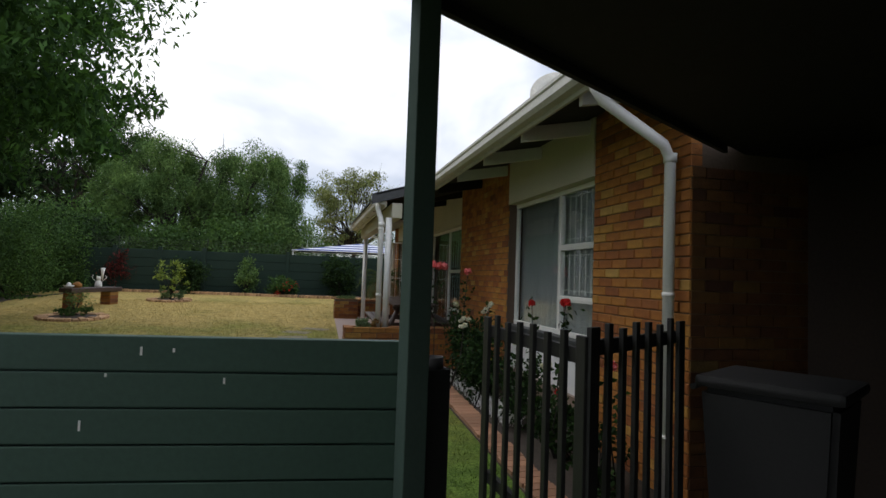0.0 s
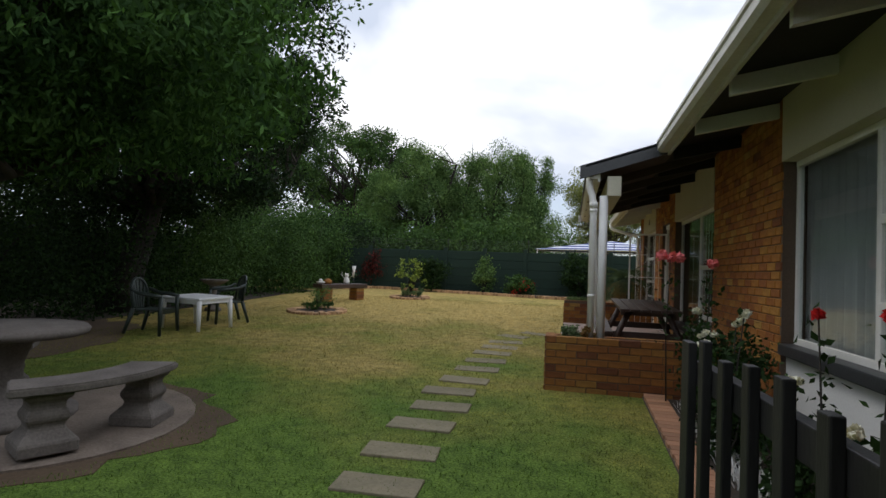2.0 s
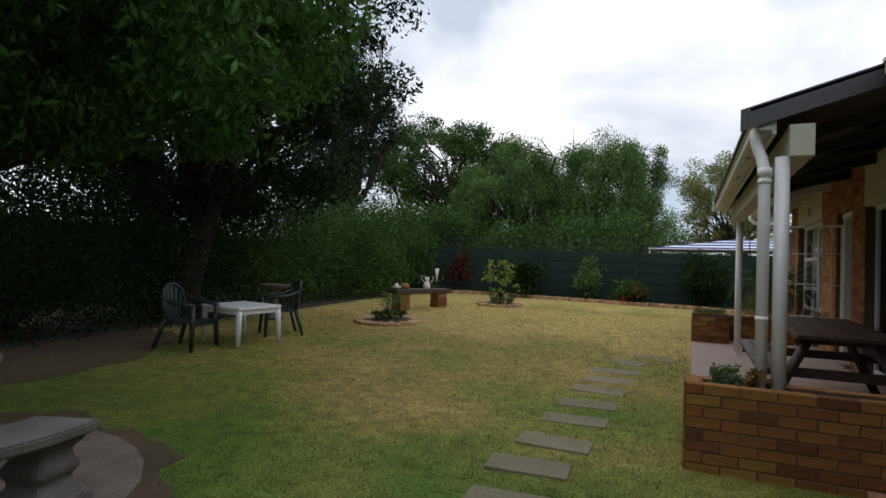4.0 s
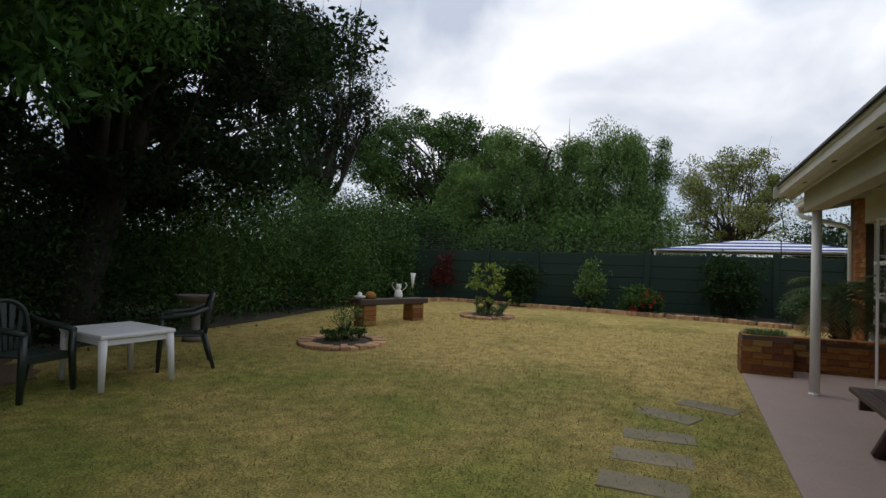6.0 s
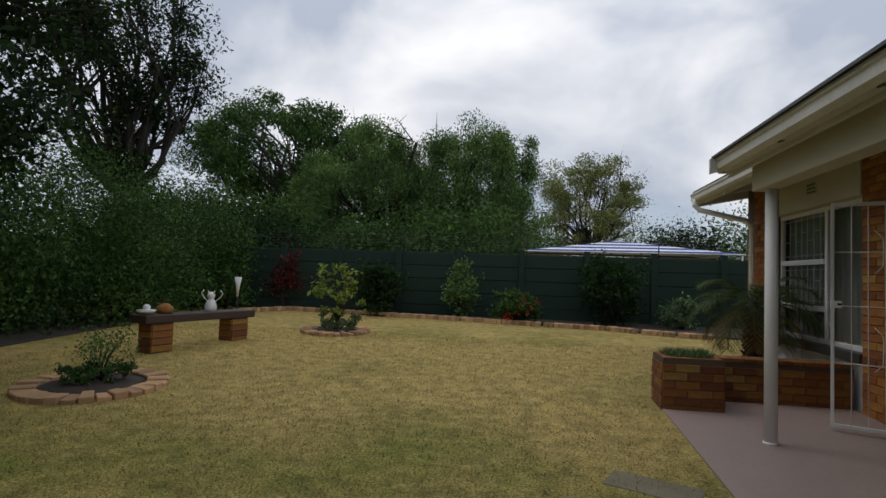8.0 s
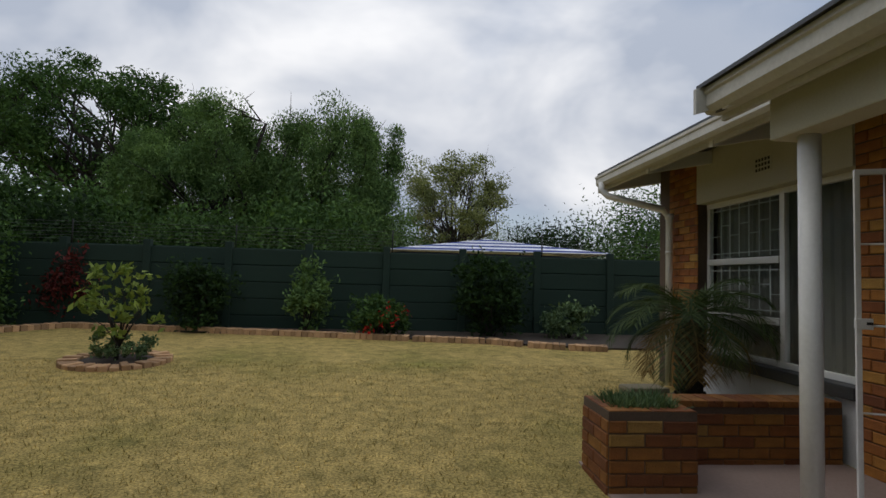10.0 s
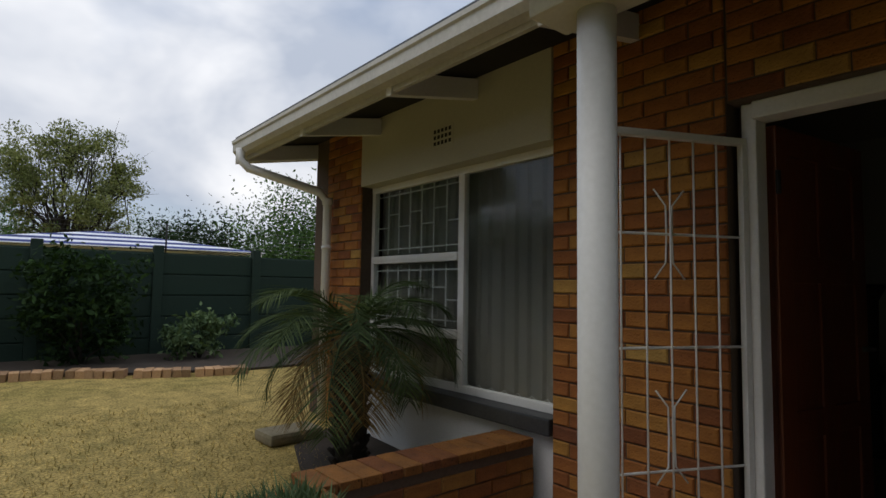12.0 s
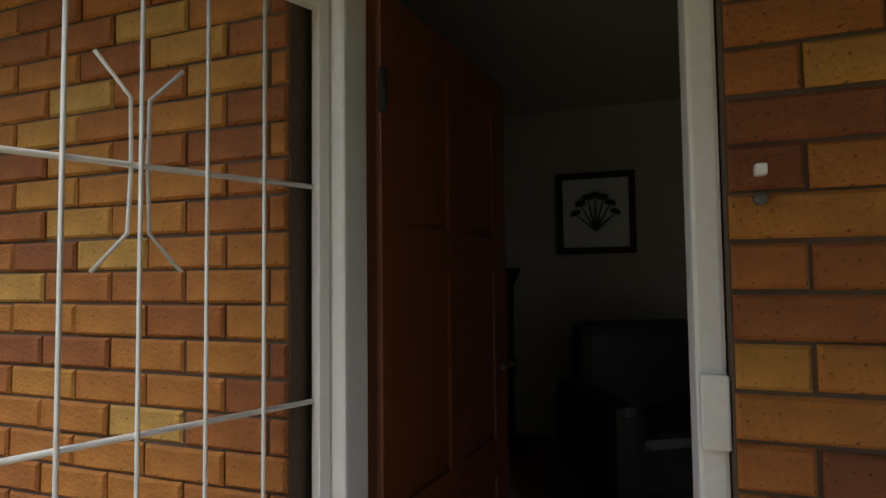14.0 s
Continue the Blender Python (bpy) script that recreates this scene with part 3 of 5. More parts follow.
tagged(part("bed_soil", slope_slab(bmesh.new(), [(-40, -6.0), (-8.6, -6.0), (-8.0, 2.0), (-7.7, 10), (-7.5, 14.4), (-7.6, 17.4), (-7.0, 19.8), (-7.4, 22), (-40, 22)], 0.012, 0.1), M["soil"]), "dark leaf-littered soil under the hedge", "soil", kind="structure")

def bare_patch(cx, cy, rx, ry, lift, label):
    """A worn earth patch with an uneven outline."""
    ring = []
    for k in range(56):
        a = 2 * math.pi * k / 56
        f = 1 + 0.07 * math.sin(3 * a + 1) + 0.05 * math.sin(7 * a) + 0.035 * math.sin(13 * a + 2) + 0.03 * math.sin(23 * a)
        ring.append((cx + rx * f * math.cos(a), cy + ry * f * math.sin(a)))
    tagged(part("bed_soil", slope_slab(bmesh.new(), ring, lift, 0.05), M["earth"]), label, "soil", kind="structure")


bare_patch(-3.6, 5.2, 1.55, 1.5, 0.005, "worn bare earth round the paved ring")
bare_patch(-7.3, 7.2, 1.55, 3.1, 0.008, "bare brown earth under the large tree")

# stepping stones
stone_mesh = mesh_of("stepping_stone", boxed(-0.275, 0.275, -0.14, 0.14, -0.05, 0.016, bevel=0.012), M["slab"])
for i, (x, y) in enumerate([(-0.40, 4.90), (-0.42, 5.50), (-0.46, 6.14), (-0.43, 6.72), (-0.46, 7.30), (-0.41, 7.84), (-0.39, 8.50), (-0.35, 9.06), (-0.34, 9.66), (-0.32, 10.20), (-0.28, 10.72), (-0.22, 11.38), (0.13, 11.86)]):
    ob = new("stepping_stone", stone_mesh)
    ob.matrix_basis = pose(x + 0.012 * math.sin(i * 4.4), y, gz(y) + (0.002 if i < 6 else -0.006 if i < 9 else -0.010), 2.1 + 0.8 * math.sin(i * 3.1), 0.8 * math.sin(i * 1.7), (2 if i < 11 else -24) + 3 * math.sin(i * 2.1))
    tagged(ob, "worn grey-brown concrete stepping stone set in the lawn", "stepping stone", "path of stepping stones")

# ---- house ----
FACE, BACK = 2.46, 2.72
house_wall = {}


def wall_piece(name, y0, y1, z0, z1, label, thick=BACK, plane=FACE):
    return structure(name, boxed(plane, thick, y0, y1, z0, z1), M["mortar"], label)


BR = "orange-brown face brick wall in stretcher bond"
pieces = [("wall_west_1", 3.352, 4.5, -0.05, None), ("wall_west_2", 6.72, 9.05, 0.1, M["brick_far"]), ("wall_west_3", 11.75, 12.328, 0.3, None),
          ("wall_west_4", 13.135, 14.06, 0.35, None), ("wall_west_5", 16.06, 16.66, 0.45, None)]
for name, y0, y1, z0, joined in pieces:
    w = wall_piece(name, y0, y1, z0, 3.25, BR)
    brick_face(w, (FACE, y1, 0), (0, -1, 0), y1 - (3.18 if y0 < 4 else y0), z0, 3.2, M["brick"], joined=joined, only=(lambda z: 0.9 < z < 2.4) if joined else None)
w = structure("wall_north", boxed(2.46, 8.0, 16.66, 16.9, 0.3, 3.3), M["mortar"], "orange-brown face brick end wall of the house")
# south end wall, its bricks coloured dark to stand for carport shade
w = structure("wall_south", boxed(2.462, 8.0, 3.19, 3.35, -0.1, 3.25), M["mortar"], "brick end wall in the carport, its shade put into the brick colour")
brick_face(w, (2.462, 3.19, 0), (1, 0, 0), 1.0, -0.05, 2.45, M["shaded_brick"], joined=M["shaded_brick"])
# panels above and plinths below the windows
for nm, y0, y1, zp, z_sill, lab in (("1", 4.5, 6.72, 2.55, 1.0, ""), ("2", 9.05, 11.75, 2.5, 0.0, ""), ("3", 14.06, 16.06, 2.57, 1.03, "")):
    structure("panel_" + nm, boxed(2.44, 2.70, y0, y1, zp, 3.35, bevel=0.006), M["cream"], "cream painted panel above a window, under the eaves", "wall panel")
    if z_sill:
        structure("plinth_" + nm, boxed(2.50, 2.72, y0, y1, 0.0, z_sill - 0.06), M["plaster"], "white plastered wall below a window", "wall")
        structure("sill_" + nm, boxed(2.43, 2.66, y0 + 0.004, y1 - 0.004, z_sill - 0.06, z_sill + 0.03, bevel=0.01), M["sill"], "dark grey tiled window sill", "window sill")
# filler closing the door gap, in dark mortar colour for the reveal's shadow
structure("door_reveal_1", boxed(2.575, 2.72, 13.107, 13.133, 0.4, 2.538), M["mortar"], "filler strip beside the door frame, mortar-dark to stand for the reveal's shadow", "wall")
lintel = structure("wall_lintel", boxed(FACE, BACK, 12.33, 13.133, 2.542, 3.25), M["mortar"], "brown face brick above the front door")
brick_face(lintel, (FACE, 13.13, 0), (0, -1, 0), 0.80, 2.545, 3.2, M["brick"])

# interior shell
structure("wall_inner_east", boxed(6.0, 6.2, 3.35, 16.66, 0.3, 3.1), M["room"], "beige painted inner wall of the room")
structure("wall_inner_north", boxed(2.72, 6.0, 14.0, 14.12, 0.3, 3.1), M["room"], "beige painted partition wall")
structure("wall_inner_south", boxed(2.72, 6.0, 9.1, 9.22, 0.3, 3.1), M["room"], "beige painted partition wall")
structure("room_floor", boxed(2.46, 6.0, 3.4, 16.6, 0.3, 0.50), M["room_floor"], "brown tiled floor of the room", "floor")
structure("ceiling", boxed(2.73, 6.0, 3.36, 16.65, 3.1, 3.2), M["room"], "pale flat ceiling of the room", "ceiling")
structure("door_step", boxed(2.40, 2.60, 12.36, 13.1, 0.40, 0.51, bevel=0.01), M["patio"], "concrete step at the front door", "step")


# windows
def grille(parent, x, y0, y1, z0, z1, cols):
    """White burglar bars in a staggered block pattern."""
    bm = bmesh.new()
    for i in range(cols + 1):
        y = y0 + (y1 - y0) * i / cols
        box(bm, x, x + 0.008, y - 0.004, y + 0.004, z0, z1)
    for z in (z0 + 0.04, z1 - 0.04):
        box(bm, x - 0.002, x + 0.01, y0, y1, z - 0.004, z + 0.004)
    for i in range(cols):
        ya, yb = y0 + (y1 - y0) * i / cols, y0 + (y1 - y0) * (i + 1) / cols
        z = z0 + (z1 - z0) * (0.62 if i % 2 else 0.42)
        box(bm, x - 0.001, x + 0.009, ya, yb, z - 0.004, z + 0.004)
    return part("burglar_bars", bm, M["white"], parent, "white painted burglar bars")


def window(name, y0, y1, split, z0, z1, bars_low, fabric, fabric_name, label):
    """Steel window: tall fixed pane and a stack of opening panes; bars_low: the stack lies at the lower y."""
    root = thing(name, label, "window", kind="structure", at=pose(0, 0, 0))
    x = 2.555
    bm = bmesh.new()
    for ya, yb in ((y0, y0 + 0.045), (y1 - 0.045, y1), (split - 0.03, split + 0.03)):
        box(bm, x, x + 0.05, ya, yb, z0, z1, 0.006)
    for za, zb in ((z0, z0 + 0.05), (z1 - 0.05, z1)):
        box(bm, x - 0.004, x + 0.046, y0 + 0.002, y1 - 0.002, za, zb, 0.006)
    part("window_frame", bm, M["white"], root, "white painted steel frame")
    a, b = (y0, split) if bars_low else (split, y1)
    bm = bmesh.new()
    for z in (z0 + (z1 - z0) * 0.60, z0 + (z1 - z0) * 0.25):
        box(bm, x - 0.012, x + 0.04, a + 0.03, b - 0.03, z - 0.03, z + 0.03, 0.008)
        box(bm, x - 0.018, x - 0.004, a + 0.06, b - 0.06, z - 0.006, z + 0.006)
    part("transom", bm, M["white"], root)
    for k, (ya, yb, za, zb) in enumerate([(y0 + 0.04, split - 0.02, z0 + 0.04, z1 - 0.04), (split + 0.02, y1 - 0.04, z0 + 0.04, z1 - 0.04)]):
        g = part("pane", boxed(x + 0.02, x + 0.025, ya, yb, za, zb), M["glass"], root)
        g.visible_shadow = False
    for z_a, z_b in ((0.63, 0.97), (0.28, 0.57)):
        grille(root, x + 0.035, a + 0.05, b - 0.05, z0 + (z1 - z0) * z_a, z0 + (z1 - z0) * z_b, 7)
    if fabric is None:
        return root
    bm = bmesh.new()
    n = int((y1 - y0) / 0.02)
    prev = None
    for i in range(n + 1):
        y = y0 + (y1 - y0) * i / n
        u = (y - y0) / 0.115
        off = 0.02 * (u % 1.0) if fabric_name == "blind" else 0.018 * math.sin(u * 5.1) + 0.008 * math.sin(u * 2.3)
        foot = z0 + 0.02 + (0.012 * abs(math.sin(u * math.pi)) if fabric_name == "blind" else 0)
        cur = (bm.verts.new((2.655 + off, y, foot)), bm.verts.new((2.655 + off, y, z1)))
        if prev:
            bm.faces.new((prev[0], cur[0], cur[1], prev[1]))
        prev = cur
    bmesh.ops.solidify(bm, geom=bm.faces, thickness=0.002)
    part(fabric_name, bm, fabric, root)
    if fabric_name == "blind":
        chain = bmesh.new()
        y = y0 + 0.08
        while y < y1 - 0.15:
            tube(chain, [(2.645, y + 0.115 * k / 6, z0 + 0.055 - 0.03 * math.sin(math.pi * k / 6)) for k in range(7)], 0.0025, 5, False)
            y += 0.115
        part("bead_chain", chain, M["white"], root, "white bead chain linking the blind slats")
    return root


window("window_1", 4.5, 6.72, 5.42, 1.03, 2.55, True, M["curtain"], "curtain", "white steel window with burglar bars and net curtains")
window("window_2", 14.06, 16.06, 14.93, 1.06, 2.57, False, M["blind"], "blind", "white steel window with grey vertical blinds and burglar bars")
window("window_3", 9.05, 11.75, 10.3, 0.5, 2.5, True, None, "", "dark steel window behind the patio table")

# front door: frame, leaf swung inwards
door = thing("door_1", "open reddish-brown panelled wooden front door in a white frame", "door", kind="structure", at=pose(0, 0, 0))
bm = bmesh.new()
box(bm, 2.525, 2.63, 13.045, 13.105, 0.5, 2.54, 0.008)
box(bm, 2.50, 2.63, 12.330, 12.378, 0.5, 2.54, 0.008)
box(bm, 2.502, 2.618, 12.38, 13.055, 2.465, 2.54, 0.008)
part("door_frame", bm, M["white"], door, "white painted steel door frame")
leaf = bmesh.new()
W, H = 0.78, 1.945
box(leaf, 0, W, -0.012, 0.012, 0, H)
for a, b in ((0, 0.11), (W / 2 - 0.05, W / 2 + 0.05), (W - 0.11, W)):
    box(leaf, a, b, -0.022, 0.022, 0, H, 0.004)
for a, b in ((0, 0.2), (0.62, 0.74), (1.28, 1.40), (H - 0.12, H)):
    box(leaf, 0.002, W - 0.002, -0.0215, 0.0215, a, b, 0.004)
leaf_ob = part("door_leaf", leaf, M["door_wood"], door, "varnished reddish-brown panelled leaf", at=pose(2.63, 13.03, 0.51, 0, 0, -8))
bm = bmesh.new()
tube(bm, [(W - 0.06, -0.02, 0.98), (W - 0.06, -0.07, 0.98), (W - 0.17, -0.07, 0.98)], 0.009)
part("door_handle", bm, M["wire"], leaf_ob)
for z in (0.25, 1.65):
    part("hinge", tube(bmesh.new(), [(0.0, -0.028, z), (0.0, -0.028, z + 0.1)], 0.011), M["black"], leaf_ob)
lk = thing("door_latch_plate", "white metal strike box on the door frame", "latch", at=pose(2.498, 12.352, 1.50))
part("plate", boxed(-0.022, 0.0, -0.022, 0.022, 0, 0.12, bevel=0.004), M["white"], lk)
bell = thing("door_bell", "small white button and key switch on the brick", "door bell", at=pose(2.45, 12.283, 1.88))
part("button", boxed(-0.022, 0.002, -0.008, 0.008, 0.05, 0.068, bevel=0.003), M["white"], bell)
part("switch", lathe(bmesh.new(), [(0.010, 0), (0.010, 0.012), (0.006, 0.014)], 14), M["wire"], bell, at=pose(0, 0, 0.015, 0, -90, 0))

# security gate, standing open
gate = thing("security_gate", "white steel security gate standing open on the patio", "gate", at=pose(2.525, 13.092, 0.52, 0, 0, 155))
GW, GH = 0.73, 1.87
bm = bmesh.new()
for x in (0, GW - 0.026):
    box(bm, x, x + 0.026, -0.015, 0.015, 0, GH, 0.003)
for z in (0, GH - 0.03):
    box(bm, 0.004, GW - 0.004, -0.0145, 0.0145, z, z + 0.03, 0.003)
part("gate_frame", bm, M["white"], gate)
for i in range(1, 6):
    part("upright_bar", tube(bmesh.new(), [(0.03 + (GW - 0.06) * i / 6, 0, 0.02), (0.03 + (GW - 0.06) * i / 6, 0, GH - 0.02)], 0.0040, 8), M["white"], gate)
for z in (0.53, 1.005, 1.455):
    part("cross_bar", tube(bmesh.new(), [(0.0, -0.009, z), (GW, -0.009, z)], 0.0055, 8), M["white"], gate)
for zc in (1.455, 0.66):
    for sgn in (1, -1):
        xm = 0.03 + (GW - 0.06) * 3 / 6
        part("ornament", tube(bmesh.new(), [(xm + sgn * 0.07, -0.008, zc + 0.18), (xm + sgn * 0.015, -0.008, zc + 0.115), (xm + sgn * 0.013, -0.008, zc), (xm + sgn * 0.017, -0.008, zc - 0.115), (xm + sgn * 0.07, -0.008, zc - 0.18)], 0.0036, 7), M["white"], gate)
part("lock_box", boxed(GW - 0.078, GW + 0.003, -0.022, 0.022, 0.985, 1.045, bevel=0.006), M["white"], gate)
part("keyhole", boxed(GW - 0.075, GW - 0.045, 0.022, 0.0245, 1.010, 1.026), M["black"], gate)

# roof of the house
def roof_slab(bm, y0, y1, x0, z0, x1, z1, thick):
    v = [bm.verts.new(p) for p in ((x0, y0, z0), (x1, y0, z1), (x1, y1, z1), (x0, y1, z0), (x0, y0, z0 + thick), (x1, y0, z1 + thick), (x1, y1, z1 + thick), (x0, y1, z0 + thick))]
    for f in ((0, 1, 2, 3), (7, 6, 5, 4), (0, 4, 5, 1), (1, 5, 6, 2), (2, 6, 7, 3), (3, 7, 4, 0)):
        bm.faces.new([v[i] for i in f])
    return bm


PITCH = math.tan(radians(11))
roof = thing("house_roof", "low grey sheet roof with white fascia and dark eaves", "roof", kind="structure", at=pose(0, 0, 0))
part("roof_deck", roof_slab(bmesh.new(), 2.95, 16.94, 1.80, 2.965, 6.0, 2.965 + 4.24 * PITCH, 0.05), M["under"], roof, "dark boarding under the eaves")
part("roof_sheet", roof_slab(bmesh.new(), 2.9, 17.0, 1.72, 3.02, 6.05, 3.02 + 4.35 * PITCH, 0.02), M["roof"], roof)
part("roof_sheet", roof_slab(bmesh.new(), 2.9, 17.0, 6.05, 3.02 + 4.35 * PITCH, 10.4, 3.02, 0.02), M["roof"], roof)
bm = bmesh.new()
roof_slab(bm, 16.95, 16.98, 1.72, 2.80, 6.0, 2.80 + 4.3 * PITCH, 0.21)
part("barge_board", bm, M["gutter"], roof, "white barge board")
bm = bmesh.new()
roof_slab(bm, 2.9, 2.93, 1.70, 2.80, 6.0, 2.80 + 4.3 * PITCH, 0.21)
part("barge_board", bm, M["gutter"], roof, "white barge board")


def gutter(y0, y1, x, z, parent):
    """A moulded eaves gutter with a fascia behind it."""
    prof = [(0.10, 0.0), (0.03, 0.0), (0.0, 0.03), (0.0, 0.09), (-0.012, 0.10), (-0.012, 0.125), (0.012, 0.125), (0.012, 0.045), (0.04, 0.02), (0.10, 0.02)]
    bm = bmesh.new()
    ends = [[bm.verts.new((x + a, y, z + b)) for a, b in prof] for y in (y0, y1)]
    k = len(prof)
    for i in range(k):
        bm.faces.new((ends[0][i], ends[0][(i + 1) % k], ends[1][(i + 1) % k], ends[1][i]))
    bm.faces.new(ends[0][::-1])
    bm.faces.new(ends[1])
    bmesh.ops.recalc_face_normals(bm, faces=bm.faces)
    box(bm, x + 0.02, x + 0.10, y0, y0 + 0.004, z + 0.02, z + 0.12)
    box(bm, x + 0.02, x + 0.10, y1 - 0.004, y1, z + 0.02, z + 0.12)
    part("gutter", bm, M["gutter"], parent, "off-white metal gutter")
    part("fascia", boxed(x + 0.103, x + 0.128, y0 + 0.01, y1 - 0.01, z - 0.03, z + 0.13), M["gutter"], parent)


gutter(2.93, 7.9, 1.61, 2.89, roof)
gutter(13.2, 16.97, 1.69, 2.87, roof)
y = 3.45
while y < 16.9:
    bm = bmesh.new()
    roof_slab(bm, y, y + 0.05, 1.78, 2.82, 2.5, 2.82 + 0.72 * PITCH, 0.13)
    # rafters along the veranda's length take the near-black board colour
    part("rafter", bm, M["white"] if not 7.9 < y < 13.2 else M["under"], roof, "rafter end, painted white, near-black along the veranda")
    y += 1.12

# veranda roof, beam and posts
ver = thing("veranda_roof", "low veranda roof with dark barge board and white gutter", "roof", kind="structure", at=pose(0, 0, 0))
VP = (3.03 - 2.76) / 0.9
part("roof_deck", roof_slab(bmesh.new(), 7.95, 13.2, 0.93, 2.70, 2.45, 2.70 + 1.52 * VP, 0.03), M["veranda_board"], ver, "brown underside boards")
part("roof_sheet", roof_slab(bmesh.new(), 7.9, 13.25, 0.86, 2.735, 2.1, 2.735 + 1.24 * VP, 0.02), M["roof"], ver)
part("barge_board", roof_slab(bmesh.new(), 7.9, 7.93, 0.80, 2.60, 1.72, 2.60 + 0.92 * VP, 0.15), M["sill"], ver, "dark grey barge board")
part("barge_board", roof_slab(bmesh.new(), 13.215, 13.24, 0.84, 2.60, 1.72, 2.60 + 0.88 * VP, 0.13), M["gutter"], ver, "off-white barge board")
gutter(7.94, 13.26, 0.895, 2.61, ver)
y = 8.9
while y < 13.2:
    part("rafter", roof_slab(bmesh.new(), y, y + 0.05, 0.93, 2.60, 2.42, 2.60 + 1.49 * VP, 0.1), M["veranda_board"], ver)
    y += 1.06
part("rafter", roof_slab(bmesh.new(), 13.08, 13.13, 0.93, 2.60, 1.25, 2.60 + 0.32 * VP, 0.1), M["white"], ver, "white rafter end")
beam = structure("veranda_beam", boxed(1.10, 1.25, 7.94, 13.02, 2.42, 2.64, bevel=0.008), M["cream"], "cream painted veranda beam", "beam")
for px, y, b in ((1.07, 8.0, 0.77), (1.20, 12.89, gz(12.89) + 0.01)):
    post = thing("veranda_post", "round white painted steel veranda post", "post", "veranda posts", at=pose(px, y, b))
    part("shaft", lathe(bmesh.new(), [(0.047, 0), (0.047, 2.424 - b)], 24), M["white"], post)
    part("foot", lathe(bmesh.new(), [(0.055, 0), (0.055, 0.012), (0.048, 0.02)], 24), M["white"], post)


def downpipe(label, pts, shoe=True):
    p = thing("downpipe", label, "downpipe", at=pose(*pts[-1]))
    base = Vector(pts[-1])
    soft = []
    for i, q in enumerate(pts):
        q = Vector(q)
        if 0 < i < len(pts) - 1:
            soft += [q.lerp(Vector(pts[i - 1]), min(0.35, 0.07 / (q - Vector(pts[i - 1])).length)), q.lerp(Vector(pts[i + 1]), min(0.35, 0.07 / (q - Vector(pts[i + 1])).length))]
        else:
            soft.append(q)
    part("pipe", tube(bmesh.new(), [q - base for q in soft], 0.038, 14), M["white"], p)
    z = base.z + 0.5
    while z < pts[-2][2] - 0.1:
        part("bracket", lathe(bmesh.new(), [(0.043, 0), (0.043, 0.03)], 14), M["white"], p, at=pose(0, 0, z - base.z))
        z += 0.95
    part("collar", lathe(bmesh.new(), [(0.046, 0), (0.046, 0.06)], 14), M["white"], p, at=pose(0, 0, pts[-2][2] - base.z - 0.09))


downpipe("white rainwater pipe at the house corner beside the carport", [(1.70, 3.12, 2.90), (1.70, 3.12, 2.78), (2.36, 3.28, 2.52), (2.36, 3.28, 0.06)])
downpipe("white rainwater pipe at the far corner of the house", [(1.70, 16.8, 2.90), (1.70, 16.8, 2.76), (2.37, 16.5, 2.55), (2.37, 16.5, 0.62)])
downpipe("white rainwater pipe beside the veranda post", [(0.91, 8.05, 2.63), (0.91, 8.05, 2.52), (0.96, 7.98, 2.38), (0.96, 7.98, 0.79)])

air = thing("air_brick", "cream air vent with small square holes", "vent", at=pose(2.44, 15.0, 2.78))
part("plate", boxed(-0.004, 0.01, -0.11, 0.11, -0.07, 0.07), M["cream"], air)
for i in range(5):
    for j in range(3):
        part("hole", boxed(-0.006, -0.003, -0.092 + i * 0.04, -0.068 + i * 0.04, -0.055 + j * 0.042, -0.03 + j * 0.042), M["dark_wood"], air)

dish = thing("satellite_dish", "pale grey satellite dish on the roof edge", "satellite dish", at=pose(2.6, 5.6, 3.16))
bm = bmesh.new()
lathe(bm, [(0.02, 0.0), (0.14, 0.02), (0.26, 0.065), (0.33, 0.11), (0.335, 0.115), (0.26, 0.08), (0.14, 0.035), (0.02, 0.015)], 28)
part("reflector", bm, M["gutter"], dish, at=pose(0, 0, 0.42, 66, 0, -20))
part("mast", tube(bmesh.new(), [(0.02, 0, -0.1), (0.02, 0, 0.42)], 0.018), M["wire"], dish)
part("arm", tube(bmesh.new(), [(0, 0, 0.3), (-0.24, -0.3, 0.42)], 0.01), M["wire"], dish)
part("receiver", tube(bmesh.new(), [(-0.24, -0.3, 0.4), (-0.2, -0.25, 0.47)], 0.03), M["black"], dish)


